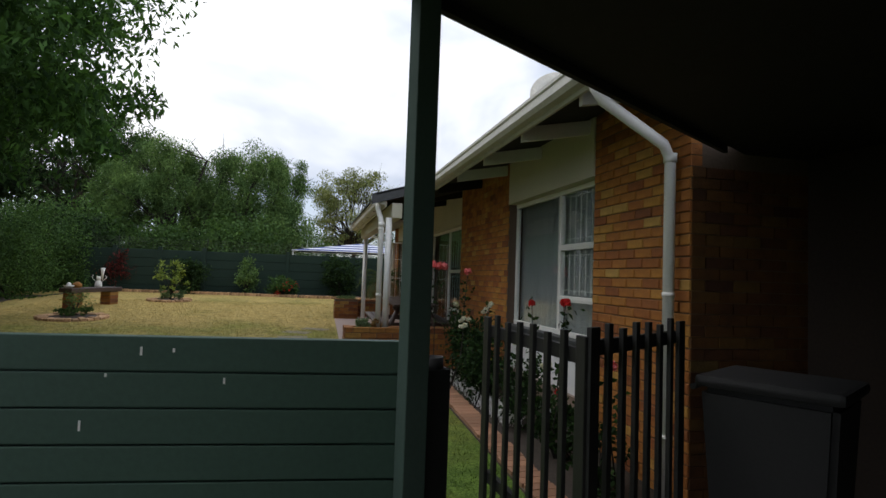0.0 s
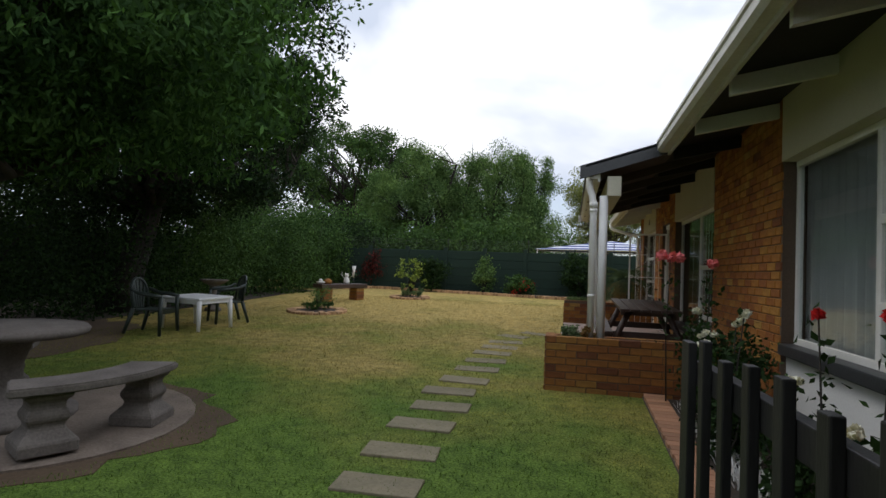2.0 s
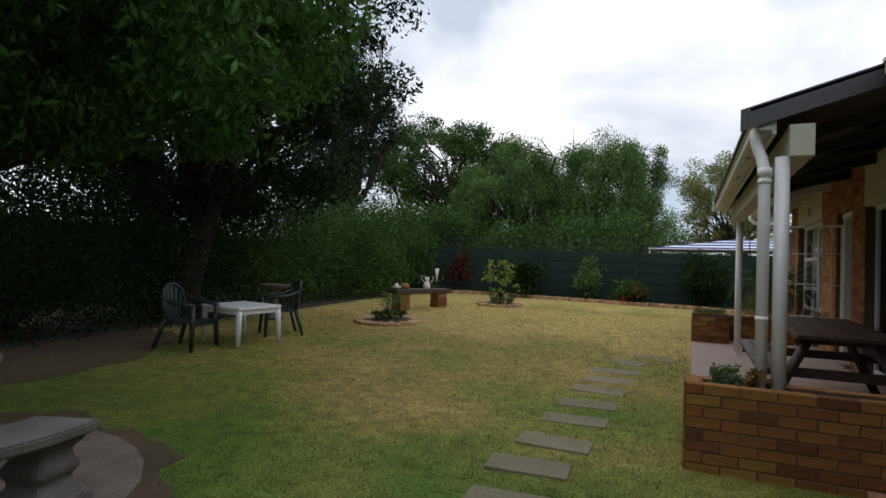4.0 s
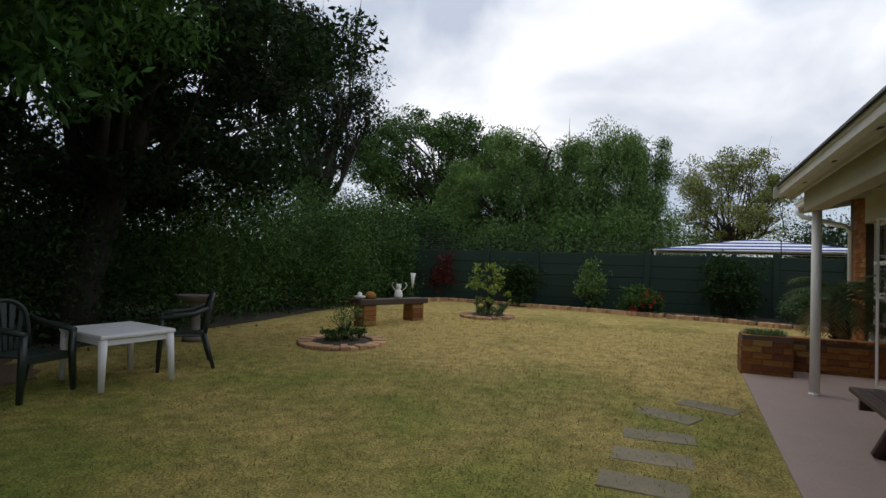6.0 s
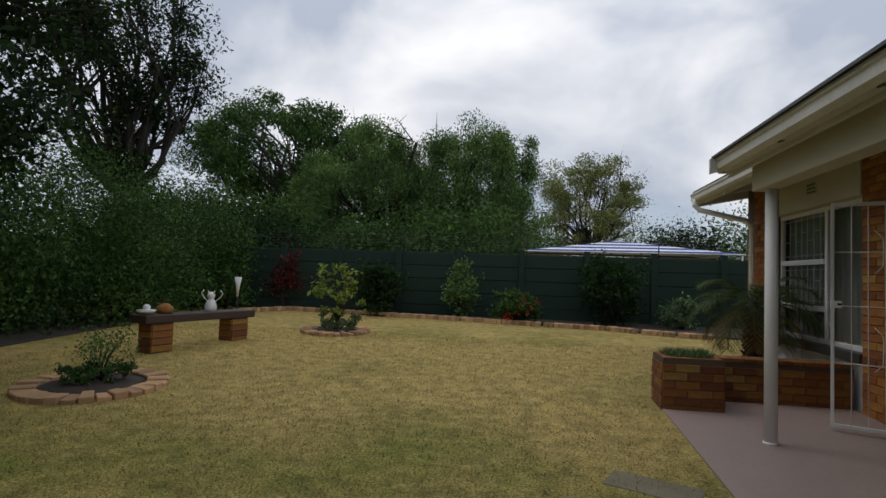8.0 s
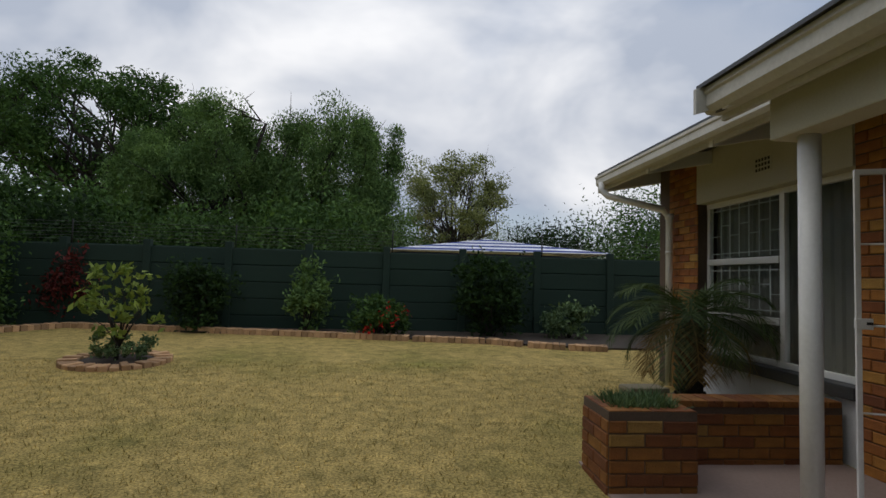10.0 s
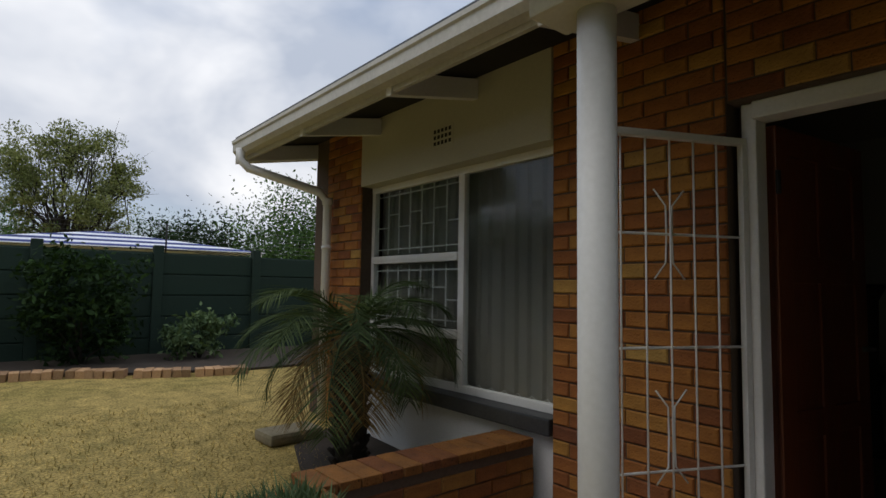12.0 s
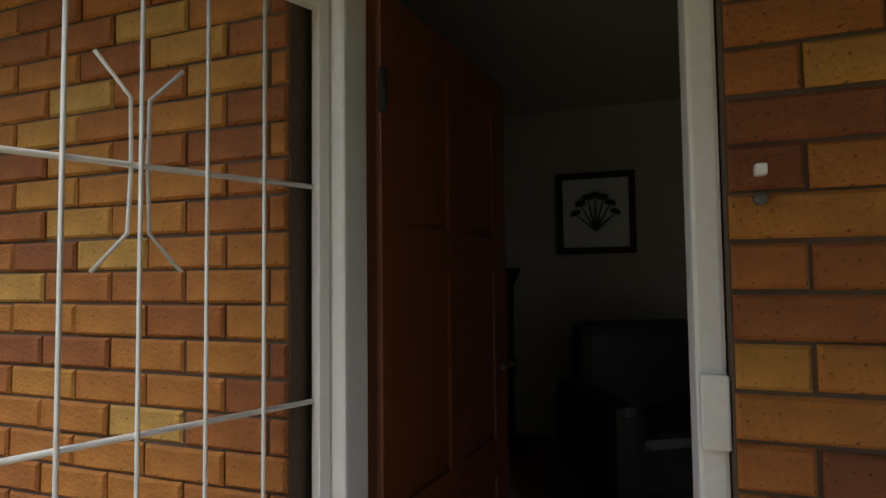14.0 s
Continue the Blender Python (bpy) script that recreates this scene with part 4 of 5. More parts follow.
# ---- brick planters ----
def planter(name, x0, x1, y0, y1, z0, top, label, wall=0.11):
    root = thing(name, label, "planter", at=pose(0, 0, 0))
    bm = bmesh.new()
    for a, b, c, d in ((x0, x1, y0, y0 + wall), (x0, x1, y1 - wall, y1), (x0, x0 + wall, y0 + wall, y1 - wall), (x1 - wall, x1, y0 + wall, y1 - wall)):
        box(bm, a, b, c, d, z0 - 0.1, top)
    part("backing", bm, M["mortar"], root, "mortar joints")
    part("soil", boxed(x0 + wall, x1 - wall, y0 + wall, y1 - wall, z0, top - 0.06), M["soil"], root)
    for a0, a1, fixed, along_x in ((x0, x1, y0, True), (x0, x1, y1 - wall, True), (y0 + wall, y1 - wall, x0, False), (y0 + wall, y1 - wall, x1 - wall, False)):
        count = max(1, round((a1 - a0) / 0.225))
        step = (a1 - a0) / count
        for i in range(count):
            p, q = a0 + i * step + 0.005, a0 + (i + 1) * step - 0.005
            bm = boxed(p, q, fixed + 0.002, fixed + wall - 0.002, top - 0.01, top + 0.006, bevel=0.003) if along_x else boxed(fixed + 0.002, fixed + wall - 0.002, p, q, top - 0.01, top + 0.006, bevel=0.003)
            part("top_brick", bm, M["planter_brick"], root)
    n = round((top - z0) / 0.085)
    zt = top - n * 0.085
    brick_face(root, (x0, y0, 0), (1, 0, 0), x1 - x0, zt, top, M["planter_brick"])
    brick_face(root, (x0, y1, 0), (0, -1, 0), y1 - y0, zt, top, M["planter_brick"])
    brick_face(root, (x1, y0, 0), (0, 1, 0), y1 - y0, zt, top, M["planter_brick"])
    return root


planter("brick_planter", 0.49, 2.45, 7.76, 8.14, 0.27, 0.84, "long low red brick planter at the veranda's end")
planter("brick_planter", 0.60, 1.14, 13.73, 14.165, 0.46, 0.97, "square red brick planter with lavender on the patio's edge")
low = structure("low_wall", boxed(1.145, 2.45, 14.19, 14.40, 0.4, 0.90), M["mortar"], "low red brick wall between patio and palm bed")
brick_face(low, (1.145, 14.19, 0), (1, 0, 0), 1.305, 0.475, 0.90, M["planter_brick"])
bm = bmesh.new()
x = 1.15
while x < 2.4:
    box(bm, x, x + 0.10, 14.175, 14.415, 0.902, 0.945, 0.006)
    x += 0.108
part("coping", bm, M["coping"], low, "brick coping")
tagged(part("bed_soil", slope_slab(bmesh.new(), [(1.7, 14.42), (2.5, 14.42), (2.5, 16.4), (1.9, 16.0), (1.65, 15.3)], 0.012, 0.1), M["soil"]), "dark soil of the palm bed", "soil", kind="structure")

# ---- paved edging of the rose bed ----
edge = structure("bed_edging", slope_slab(bmesh.new(), [(1.5, 2.9), (1.73, 2.9), (1.73, 7.75), (1.5, 7.75)], 0.02, 0.12), M["mortar"], "strip of orange brick pavers along the rose bed", "edging")
paver_mesh = mesh_of("paver", boxed(-0.108, 0.108, -0.05, 0.05, -0.02, 0.02, bevel=0.005), M["paver"])
for i in range(45):
    y = 2.98 + i * 0.1075
    ob = new("paver", paver_mesh)
    ob.parent, ob.matrix_basis = edge, pose(1.615 + 0.006 * math.sin(i * 3.3), y, gz(y) + 0.03, 2.1, 0, 1.5 * math.sin(i * 1.7))

# ---- back wall: precast panels with wires ----
back = structure("back_wall", boxed(-9.6, 8.0, 20.86, 20.92, 0.5, 2.2), M["green_wall"], "dark green precast concrete garden wall with electric fence", "garden wall")
panel_mesh = mesh_of("wall_panel", boxed(-0.64, 0.64, -0.03, 0.03, -0.145, 0.145, bevel=0.012), M["green_wall"])
post_mesh = mesh_of("wall_post", boxed(-0.065, 0.065, -0.06, 0.06, 0.0, 1.62, bevel=0.012), M["green_wall"])
for i in range(13):
    x = -9.3 + i * 1.41
    ob = new("wall_post", post_mesh)
    ob.parent, ob.matrix_basis = back, pose(x, 20.83, 0.68)
    for j in range(5):
        ob = new("wall_panel", panel_mesh)
        ob.parent, ob.matrix_basis = back, pose(x + 0.705, 20.84, 0.84 + j * 0.3, 0.8 * math.sin(i * 2 + j * 3))
for i in range(7):
    ob = part("fence_rod", tube(bmesh.new(), [(0, 0, 0), (0, 0, 0.42)], 0.012, 6), M["black"], back, at=pose(-9.3 + i * 2.82 + 0.1, 20.86, 2.2))
for j in range(6):
    bm = bmesh.new()
    for i in range(6):
        x = -9.2 + i * 2.82
        tube(bm, [(x, 20.86, 2.27 + j * 0.062), (x + 1.41, 20.86, 2.262 + j * 0.062), (x + 2.82, 20.86, 2.27 + j * 0.062)], 0.0028, 4, False)
    part("fence_wire", bm, M["wire"], back)

# brick edging of the back bed
way = [(-7.0, 19.6), (-6.2, 20.55), (-5.0, 20.42), (-3.86, 20.25), (-2.3, 20.05), (-0.3, 19.7), (0.9, 19.55), (1.5, 19.25), (2.1, 19.05), (2.75, 18.95)]
edging = thing("brick_edging", "curving edging of pale bricks laid side by side", "edging", kind="structure", at=pose(0, 0, 0))
edge_mesh = mesh_of("edging_brick", boxed(-0.045, 0.045, -0.11, 0.11, -0.05, 0.05, bevel=0.008), M["edge_brick"])
k = 0
for (xa, ya), (xb, yb) in zip(way, way[1:]):
    length = math.hypot(xb - xa, yb - ya)
    for i in range(max(1, int(length / 0.098))):
        f = i * 0.098 / length
        x, y = xa + (xb - xa) * f, ya + (yb - ya) * f
        ob = new("edging_brick", edge_mesh)
        ob.parent, ob.matrix_basis = edging, pose(x, y, gz(y) + 0.035, 3 * math.sin(k * 1.9), 3 * math.sin(k * 2.7), math.degrees(math.atan2(yb - ya, xb - xa)) + 4 * math.sin(k * 1.3))
        k += 1

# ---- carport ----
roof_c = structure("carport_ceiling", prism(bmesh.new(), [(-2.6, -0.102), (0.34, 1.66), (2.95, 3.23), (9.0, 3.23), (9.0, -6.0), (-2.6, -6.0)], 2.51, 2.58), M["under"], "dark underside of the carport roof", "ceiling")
bm = bmesh.new()
d = Vector((6.34, 3.8, 0)).normalized()
n_out = Vector((-d.y, d.x, 0))
p0, p1 = Vector((-2.6, -0.102, 0)), Vector((2.6, 3.02, 0))
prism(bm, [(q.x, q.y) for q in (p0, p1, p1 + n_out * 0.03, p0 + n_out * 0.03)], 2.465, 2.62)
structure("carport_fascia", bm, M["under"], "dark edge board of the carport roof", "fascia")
# three added walls that block light and keep the carport's right side dark
structure("wall_carport_back", boxed(0.5, 9.0, -6.2, -6.0, -0.4, 2.6), M["shade_wall"], "unseen wall added behind the carport to cut light from the rear")
structure("wall_carport_side", boxed(2.0, 2.2, -6.0, 1.1, -0.3, 2.508), M["shade_wall"], "unseen wall added in the carport to shade its right side")
structure("wall_carport_east", boxed(3.4, 3.6, -6.0, 3.175, -0.4, 2.509), M["shade_wall"], "dark wall added to darken the right side of the carport")
cp = thing("carport_post", "square dark green painted steel carport post", "post", at=pose(0.308, 1.61, gz(1.61), 0, 0, 14))
part("shaft", boxed(-0.036, 0.036, -0.036, 0.036, 0, 2.47, bevel=0.004), M["green_metal"], cp)
part("cap_plate", boxed(-0.06, 0.06, -0.06, 0.06, 2.45, 2.47), M["green_metal"], cp)
fence = thing("carport_fence", "low dark green panel fence of horizontal boards", "fence", at=pose(0.26, 1.66, 0, 0, 0, -6))
for j in range(12):
    z = 1.39 - j * 0.105
    part("board", boxed(-5.0, 0.05, 0.0, 0.022, z - 0.10, z, bevel=0.004), M["green"], fence)
part("backing", boxed(-5.0, 0.05, 0.022, 0.035, 0.1, 1.39), M["green"], fence)
for x, z, h in ((-0.83, 1.272, 0.01), (-0.892, 1.118, 0.03), (-0.501, 1.255, 0.018), (-0.737, 1.335, 0.025), (-0.647, 1.345, 0.012)):
    part("paint_fleck", boxed(x - 0.003, x + 0.003, -0.0016, 0.001, z, z + h), M["white"], fence, "small white paint drip")
tub = thing("gate_post_box", "black plastic box with an open round tube and grey flap", "box", at=pose(0.37, 1.74, gz(1.74) - 0.03, 0, 0, 12))
bm = boxed(-0.07, 0.07, -0.05, 0.05, 0, 1.24)
part("body", bm, M["black"], tub)
bm = bmesh.new()
box(bm, -0.07, -0.066, -0.05, 0.05, 1.24, 1.30)
box(bm, -0.066, 0.07, -0.05, -0.046, 1.24, 1.28)
box(bm, 0.066, 0.07, -0.046, 0.05, 1.24, 1.28)
part("rim", bm, M["black"], tub)
bm = bmesh.new()
lathe(bm, [(0.038, 1.24), (0.038, 1.315), (0.033, 1.315), (0.033, 1.25)], 20)
part("tube", bm, M["black"], tub, at=pose(0.028, 0.005, 0))
part("flap", boxed(-0.05, 0.05, -0.003, 0.003, 0.0, 0.07), M["grey"], tub, at=pose(-0.02, 0.045, 1.27, -38, 14, 0))

# picket gate and picket fence


def pickets(name, label, a, b, n, top, closed):
    d = Vector((b[0] - a[0], b[1] - a[1], 0))
    root = thing(name, label, "gate" if closed else "fence", at=pose(a[0], a[1], gz(a[1]), 0, 0, math.degrees(math.atan2(d.y, d.x))))
    for i in range(n):
        x = d.length * i / (n - 1)
        wide = 0.05 if i in (0, n - 1) else 0.026
        part("picket", boxed(x - wide * 0.8, x + wide * 0.8, -0.012, 0.012, 0.06, top - gz(a[1]) + 0.015 * math.sin(i * 2.3), bevel=0.004), M["picket"], root)
    for z in (0.28, top - gz(a[1]) - 0.13):
        part("rail", boxed(0, d.length, *((-0.045, -0.013) if closed else (0.013, 0.045)), z, z + 0.07, bevel=0.004), M["picket"], root)
    return root


pickets("picket_gate", "black painted wooden picket gate standing open", (1.15, 2.16), (1.09, 3.30), 8, 1.36, True)
pickets("picket_fence", "short black painted wooden picket fence under the carport edge", (1.19, 2.14), (2.0, 2.66), 8, 1.40, False)
wb = thing("wheelie_bin", "black wheeled refuse bin with closed lid", "bin", at=pose(2.35, 2.34, gz(2.35) + 0.012, 0, 0, 31))
bm = bmesh.new()
prism(bm, [(-0.27, -0.3), (0.27, -0.3), (0.27, 0.3), (-0.27, 0.3)], 0.05, 1.0)
for v in bm.verts:
    if v.co.z < 0.5:
        v.co.x *= 0.82
        v.co.y *= 0.82
bmesh.ops.bevel(bm, geom=bm.edges[:], offset=0.03, segments=2, affect="EDGES")
part("body", bm, M["black"], wb)
part("lid", boxed(-0.29, 0.29, -0.33, 0.32, 1.0, 1.06, bevel=0.025), M["black"], wb)
part("handle", tube(bmesh.new(), [(-0.2, 0.36, 0.98), (0.2, 0.36, 0.98)], 0.016), M["black"], wb)
for x in (-0.24, 0.24):
    part("wheel", tube(bmesh.new(), [(x - 0.025, 0.25, 0.1), (x + 0.025, 0.25, 0.1)], 0.1, 16), M["black"], wb)

# ---- garden furniture ----
# concrete table and curved bench
ct = thing("concrete_table", "round weathered concrete garden table with a turned pedestal", "table", at=pose(-3.76, 5.18, gz(5.25)))
part("tabletop", lathe(bmesh.new(), [(0.54, 0.68), (0.60, 0.70), (0.61, 0.735), (0.59, 0.76), (0.2, 0.765)], 40), M["concrete"], ct)
part("pedestal", lathe(bmesh.new(), [(0.55, 0), (0.55, 0.07), (0.44, 0.08), (0.43, 0.14), (0.26, 0.17), (0.15, 0.28), (0.15, 0.45), (0.2, 0.6), (0.28, 0.69)], 28), M["concrete"], ct)
paving = structure("table_paving", slope_slab(bmesh.new(), [(-3.6 + 1.36 * math.cos(a), 5.25 + 1.2 * math.sin(a)) for a in (2 * math.pi * k / 28 for k in range(28))], 0.02, 0.1), M["worn_paving"], "round worn paved ring under the concrete table", "paving")


def curved_bench(angle):
    root = thing("concrete_bench", "curved weathered concrete bench with mottled grey seat", "bench", "benches round the concrete table", at=pose(-3.72, 5.22, gz(5.28) + 0.02, 0, 0, angle))
    bm = bmesh.new()
    out, inn = [], []
    for k in range(17):
        a = radians(-36 + 62 * k / 16)
        out.append((1.30 * math.cos(a), 1.30 * math.sin(a)))
        inn.append((0.92 * math.cos(a), 0.92 * math.sin(a)))
    prism(bm, out + inn[::-1], 0.40, 0.46)
    bmesh.ops.bevel(bm, geom=[e for e in bm.edges if abs(e.verts[0].co.z - e.verts[1].co.z) < 1e-5], offset=0.012, segments=2, affect="EDGES")
    part("seat", bm, M["concrete"], root)
    for a in (-25, 17):
        bm = bmesh.new()
        lathe(bm, [(0.25, 0), (0.25, 0.08), (0.20, 0.12), (0.15, 0.16), (0.15, 0.19), (0.18, 0.22), (0.18, 0.26), (0.145, 0.30), (0.15, 0.34), (0.20, 0.37), (0.20, 0.40)], 4, False)
        bmesh.ops.rotate(bm, verts=bm.verts, cent=(0, 0, 0), matrix=Matrix.Rotation(radians(45), 3, "Z"))
        bmesh.ops.bevel(bm, geom=bm.edges[:], offset=0.01, segments=1, affect="EDGES")
        part("leg", bm, M["concrete"], root, at=pose(1.11 * math.cos(radians(a)), 1.11 * math.sin(radians(a)), 0, 0, 0, a))
    return root


curved_bench(-4)
curved_bench(166)

# white plastic table
wt_ob = thing("plastic_table", "square white plastic garden table on the lawn", "table", at=pose(-5.54, 10.0, gz(10.0) + 0.01, 2, 0, -12))
part("tabletop", boxed(-0.46, 0.46, -0.37, 0.37, 0.50, 0.545, bevel=0.018), M["plastic_white"], wt_ob)
bm = bmesh.new()
for a, b, c, e in ((-0.43, 0.43, -0.345, -0.325), (-0.43, 0.43, 0.325, 0.345), (-0.43, -0.41, -0.325, 0.325), (0.41, 0.43, -0.325, 0.325)):
    box(bm, a, b, c, e, 0.44, 0.50)
part("apron", bm, M["plastic_white"], wt_ob)
for sx in (-1, 1):
    for sy in (-1, 1):
        bm = bmesh.new()
        tube(bm, [(sx * 0.41, sy * 0.325, 0.5), (sx * 0.42, sy * 0.335, 0.3), (sx * 0.43, sy * 0.345, 0.0)], [0.045, 0.038, 0.028], 8)
        part("leg", bm, M["plastic_white"], wt_ob)


def plastic_chair(at, label):
    """Stacking armchair: dished seat, flared legs, arms that sweep up into a fan back with slots."""
    G = M["plastic_green"]
    root = thing("plastic_chair", label, "chair", "chairs at the plastic table", at=at)
    bm = boxed(-0.23, 0.23, -0.25, 0.2, 0.385, 0.41, bevel=0.011)
    for v in bm.verts:
        v.co.z -= 0.02 * (v.co.y + 0.25) / 0.45
    part("seat", bm, G, root)
    part("seat_apron", boxed(-0.225, 0.225, -0.245, -0.225, 0.33, 0.386, bevel=0.006), G, root)
    for sx in (-1, 1):
        leg = bmesh.new()
        tube(leg, [(sx * 0.285, -0.28, 0), (sx * 0.262, -0.25, 0.36), (sx * 0.262, -0.235, 0.6)], [0.026, 0.036, 0.032], 4)
        part("front_leg", leg, G, root)
        part("back_leg", tube(bmesh.new(), [(sx * 0.27, 0.30, 0), (sx * 0.225, 0.2, 0.40)], [0.026, 0.038], 4), G, root)
        part("armrest", tube(bmesh.new(), [(sx * 0.262, -0.26, 0.605), (sx * 0.285, -0.1, 0.625), (sx * 0.285, 0.1, 0.64), (sx * 0.255, 0.245, 0.70)], [0.026, 0.033, 0.030, 0.024], 8), G, root)
    lean = lambda z: 0.195 + 0.17 * (z - 0.38)
    arc = [(0.265 * math.cos(a) ** 1 * (0.82 + 0.18 * math.sin(a)), z) for a, z in ((math.pi * k / 18, 0.40 + 0.46 * math.sin(math.pi * k / 18) ** 0.55) for k in range(19))]
    part("back_frame", tube(bmesh.new(), [(x, lean(z) + 0.035 * (1 - (x / 0.27) ** 2), z) for x, z in arc], 0.023, 8), G, root)
    for i in range(5):
        foot, top = -0.10 + i * 0.05, -0.19 + i * 0.095
        z1 = 0.85 - 1.9 * top * top
        bm = bmesh.new()
        rows = []
        for z, x, w in ((0.39, foot, 0.019), ((0.39 + z1) / 2, (foot + top) / 2, 0.024), (z1, top, 0.033)):
            y = lean(z) + 0.035 * (1 - (x / 0.27) ** 2)
            rows.append([bm.verts.new((x + u * w, y + t, z)) for u, t in ((-1, 0), (1, 0), (1, 0.012), (-1, 0.012))])
        for p, q in zip(rows, rows[1:]):
            for k in range(4):
                bm.faces.new((p[k], p[(k + 1) % 4], q[(k + 1) % 4], q[k]))
        bm.faces.new(rows[0][::-1])
        bm.faces.new(rows[-1])
        part("back_slat", bm, G, root)
    return root


plastic_chair(pose(-5.80, 9.24, gz(9.24), 2, 0, 102), "dark green plastic armchair beside the white table")
plastic_chair(pose(-5.52, 10.84, gz(10.84), 2, 0, -40), "dark green plastic armchair behind the white table")

# bird bath
bb = thing("bird_bath", "grey concrete bird bath on a slender pedestal", "bird bath", at=pose(-6.80, 12.2, gz(12.2)))
part("pedestal", lathe(bmesh.new(), [(0.17, 0), (0.17, 0.06), (0.11, 0.1), (0.07, 0.2), (0.065, 0.4), (0.09, 0.52), (0.12, 0.56)], 20), M["concrete"], bb)
part("bowl", lathe(bmesh.new(), [(0.12, 0.56), (0.2, 0.6), (0.29, 0.66), (0.30, 0.68), (0.27, 0.68), (0.18, 0.63), (0.05, 0.62)], 28), M["concrete"], bb)


def ring_bed(x, y, r, label, bricks):
    root = thing("ring_bed", label, "flower bed", at=pose(x, y, gz(y), 2.1))
    part("soil", lathe(bmesh.new(), [(r - 0.15, -0.03), (r - 0.15, 0.02), (r * 0.4, 0.05), (0.05, 0.06)], 28), M["soil"], root)
    bm = bmesh.new()
    rr = r - 0.1
    w = math.pi * rr / bricks * 0.93
    v = [(-w * 0.88, -0.1), (w * 0.88, -0.1), (w * 1.08, 0.1), (-w * 1.08, 0.1)]
    prism(bm, v, -0.05, 0.055)
    bmesh.ops.bevel(bm, geom=bm.edges[:], offset=0.008, segments=1, affect="EDGES")
    me = mesh_of("edging_brick", bm, M["edge_brick"])
    for i in range(bricks):
        a = 360 * i / bricks
        ob = new("edging_brick", me)
        ob.parent = root
        ob.matrix_basis = pose(rr * math.sin(radians(a)), -rr * math.cos(radians(a)), 0.012 * math.sin(i * 2.7), 3 * math.sin(i * 1.7), 3 * math.sin(i * 2.9), a + 180)
    return root


ring_bed(-4.80, 13.12, 0.66, "round bed edged with a ring of pale bricks", 30)
ring_bed(-3.95, 17.55, 0.60, "small round bed edged with a ring of pale bricks", 32)
shrub("young_shrub", "thin young rose shrub in the ring bed", -4.82, 13.2, (0.30, 0.28, 0.30), 900, 0.036, M["leaf_pepper"], 21, at_z=0.04, stems=12)
shrub("low_plants", "low dark green ground plants in the ring bed", -4.80, 13.12, (0.40, 0.36, 0.10), 1800, 0.04, M["leaf_acacia"], 22, at_z=0.04, category="plant")
shrub("low_plants", "low green plants round the small tree", -3.9, 17.5, (0.44, 0.4, 0.15), 1400, 0.05, M["leaf_grey"], 23, at_z=0.04, category="plant")
tree("small_tree", "slender young tree with pale yellow-green leaves", (-3.9, 17.4, gz(17.4)), (0.03, 0.0), 0.4, (-3.88, 17.4, gz(17.55) + 0.85), (0.45, 0.4, 0.48), 26, 14, 0.08, 0.11, M["leaf_bright"], 24, trunk=0.025, limbs=16, slim=0.5)

# sleeper bench with pottery
sb = thing("sleeper_bench", "bench of a weathered brown timber on two brick piers", "bench", at=pose(-5.30, 15.58, gz(15.58), 0, 0, 73))
part("seat", boxed(-0.93, 0.93, -0.16, 0.16, 0.36, 0.47, bevel=0.015), M["picnic"], sb)
for x in (-0.66, 0.66):
    p = part("pier", boxed(x - 0.15, x + 0.15, -0.13, 0.13, -0.06, 0.36), M["mortar"], sb)
    pr = random.Random(3)
    for r in range(4):
        for sx, sy, ln, rot in ((0, -0.13, 0.31, 0), (0.155, 0, 0.25, 90), (-0.155, 0, 0.25, -90), (0, 0.13, 0.31, 180)):
            ob = new("brick", brick_mesh(ln, 0.06, 0.078, M["planter_brick"]))
            ob.parent = p
            ob.matrix_basis = pose(x + sx, sy, 0.03 + r * 0.09, 0, 0, rot) @ pose(0, -0.012, 0)
bz = gz(15.58) + 0.47
cat = bmesh.new()
lathe(cat, [(0.07, 0), (0.085, 0.04), (0.075, 0.11), (0.05, 0.16), (0.035, 0.175), (0.05, 0.2), (0.055, 0.235), (0.035, 0.27), (0.01, 0.28)], 18)
for s in (-1, 1):
    tube(cat, [(s * 0.035, 0, 0.25), (s * 0.05, 0, 0.3)], [0.018, 0.003], 6)
    tube(cat, [(s * 0.06, 0.01, 0.14), (s * 0.13, 0.02, 0.2), (s * 0.17, 0.02, 0.26), (s * 0.13, 0.02, 0.31)], 0.007, 6)
tagged(part("ornament", cat, M["statue"], at=pose(-5.24, 15.78, bz)), "white pottery animal ornament on the timber bench", "ornament")
tagged(part("ornament", lathe(bmesh.new(), [(0.05, 0), (0.1, 0.03), (0.12, 0.06), (0.04, 0.07), (0.05, 0.1), (0.02, 0.13)], 16), M["statue"], at=pose(-5.54, 14.80, bz)), "small white pottery dish on the timber bench", "ornament")
tagged(part("ornament", lathe(bmesh.new(), [(0.09, 0), (0.11, 0.05), (0.1, 0.09), (0.05, 0.13), (0.02, 0.14)], 16), M["planter_brick"], at=pose(-5.46, 15.06, bz)), "red-brown pot on the timber bench", "pot")
rg = thing("rain_gauge", "clear white funnel rain gauge on a thin stake", "rain gauge", at=pose(-5.62, 17.2, gz(17.2)))
part("stake", tube(bmesh.new(), [(0, 0, 0), (0, 0, 0.62)], 0.012, 6), M["black"], rg)
part("funnel", lathe(bmesh.new(), [(0.012, 0.56), (0.03, 0.72), (0.06, 0.90), (0.055, 0.90), (0.025, 0.72)], 16), M["statue"], rg)

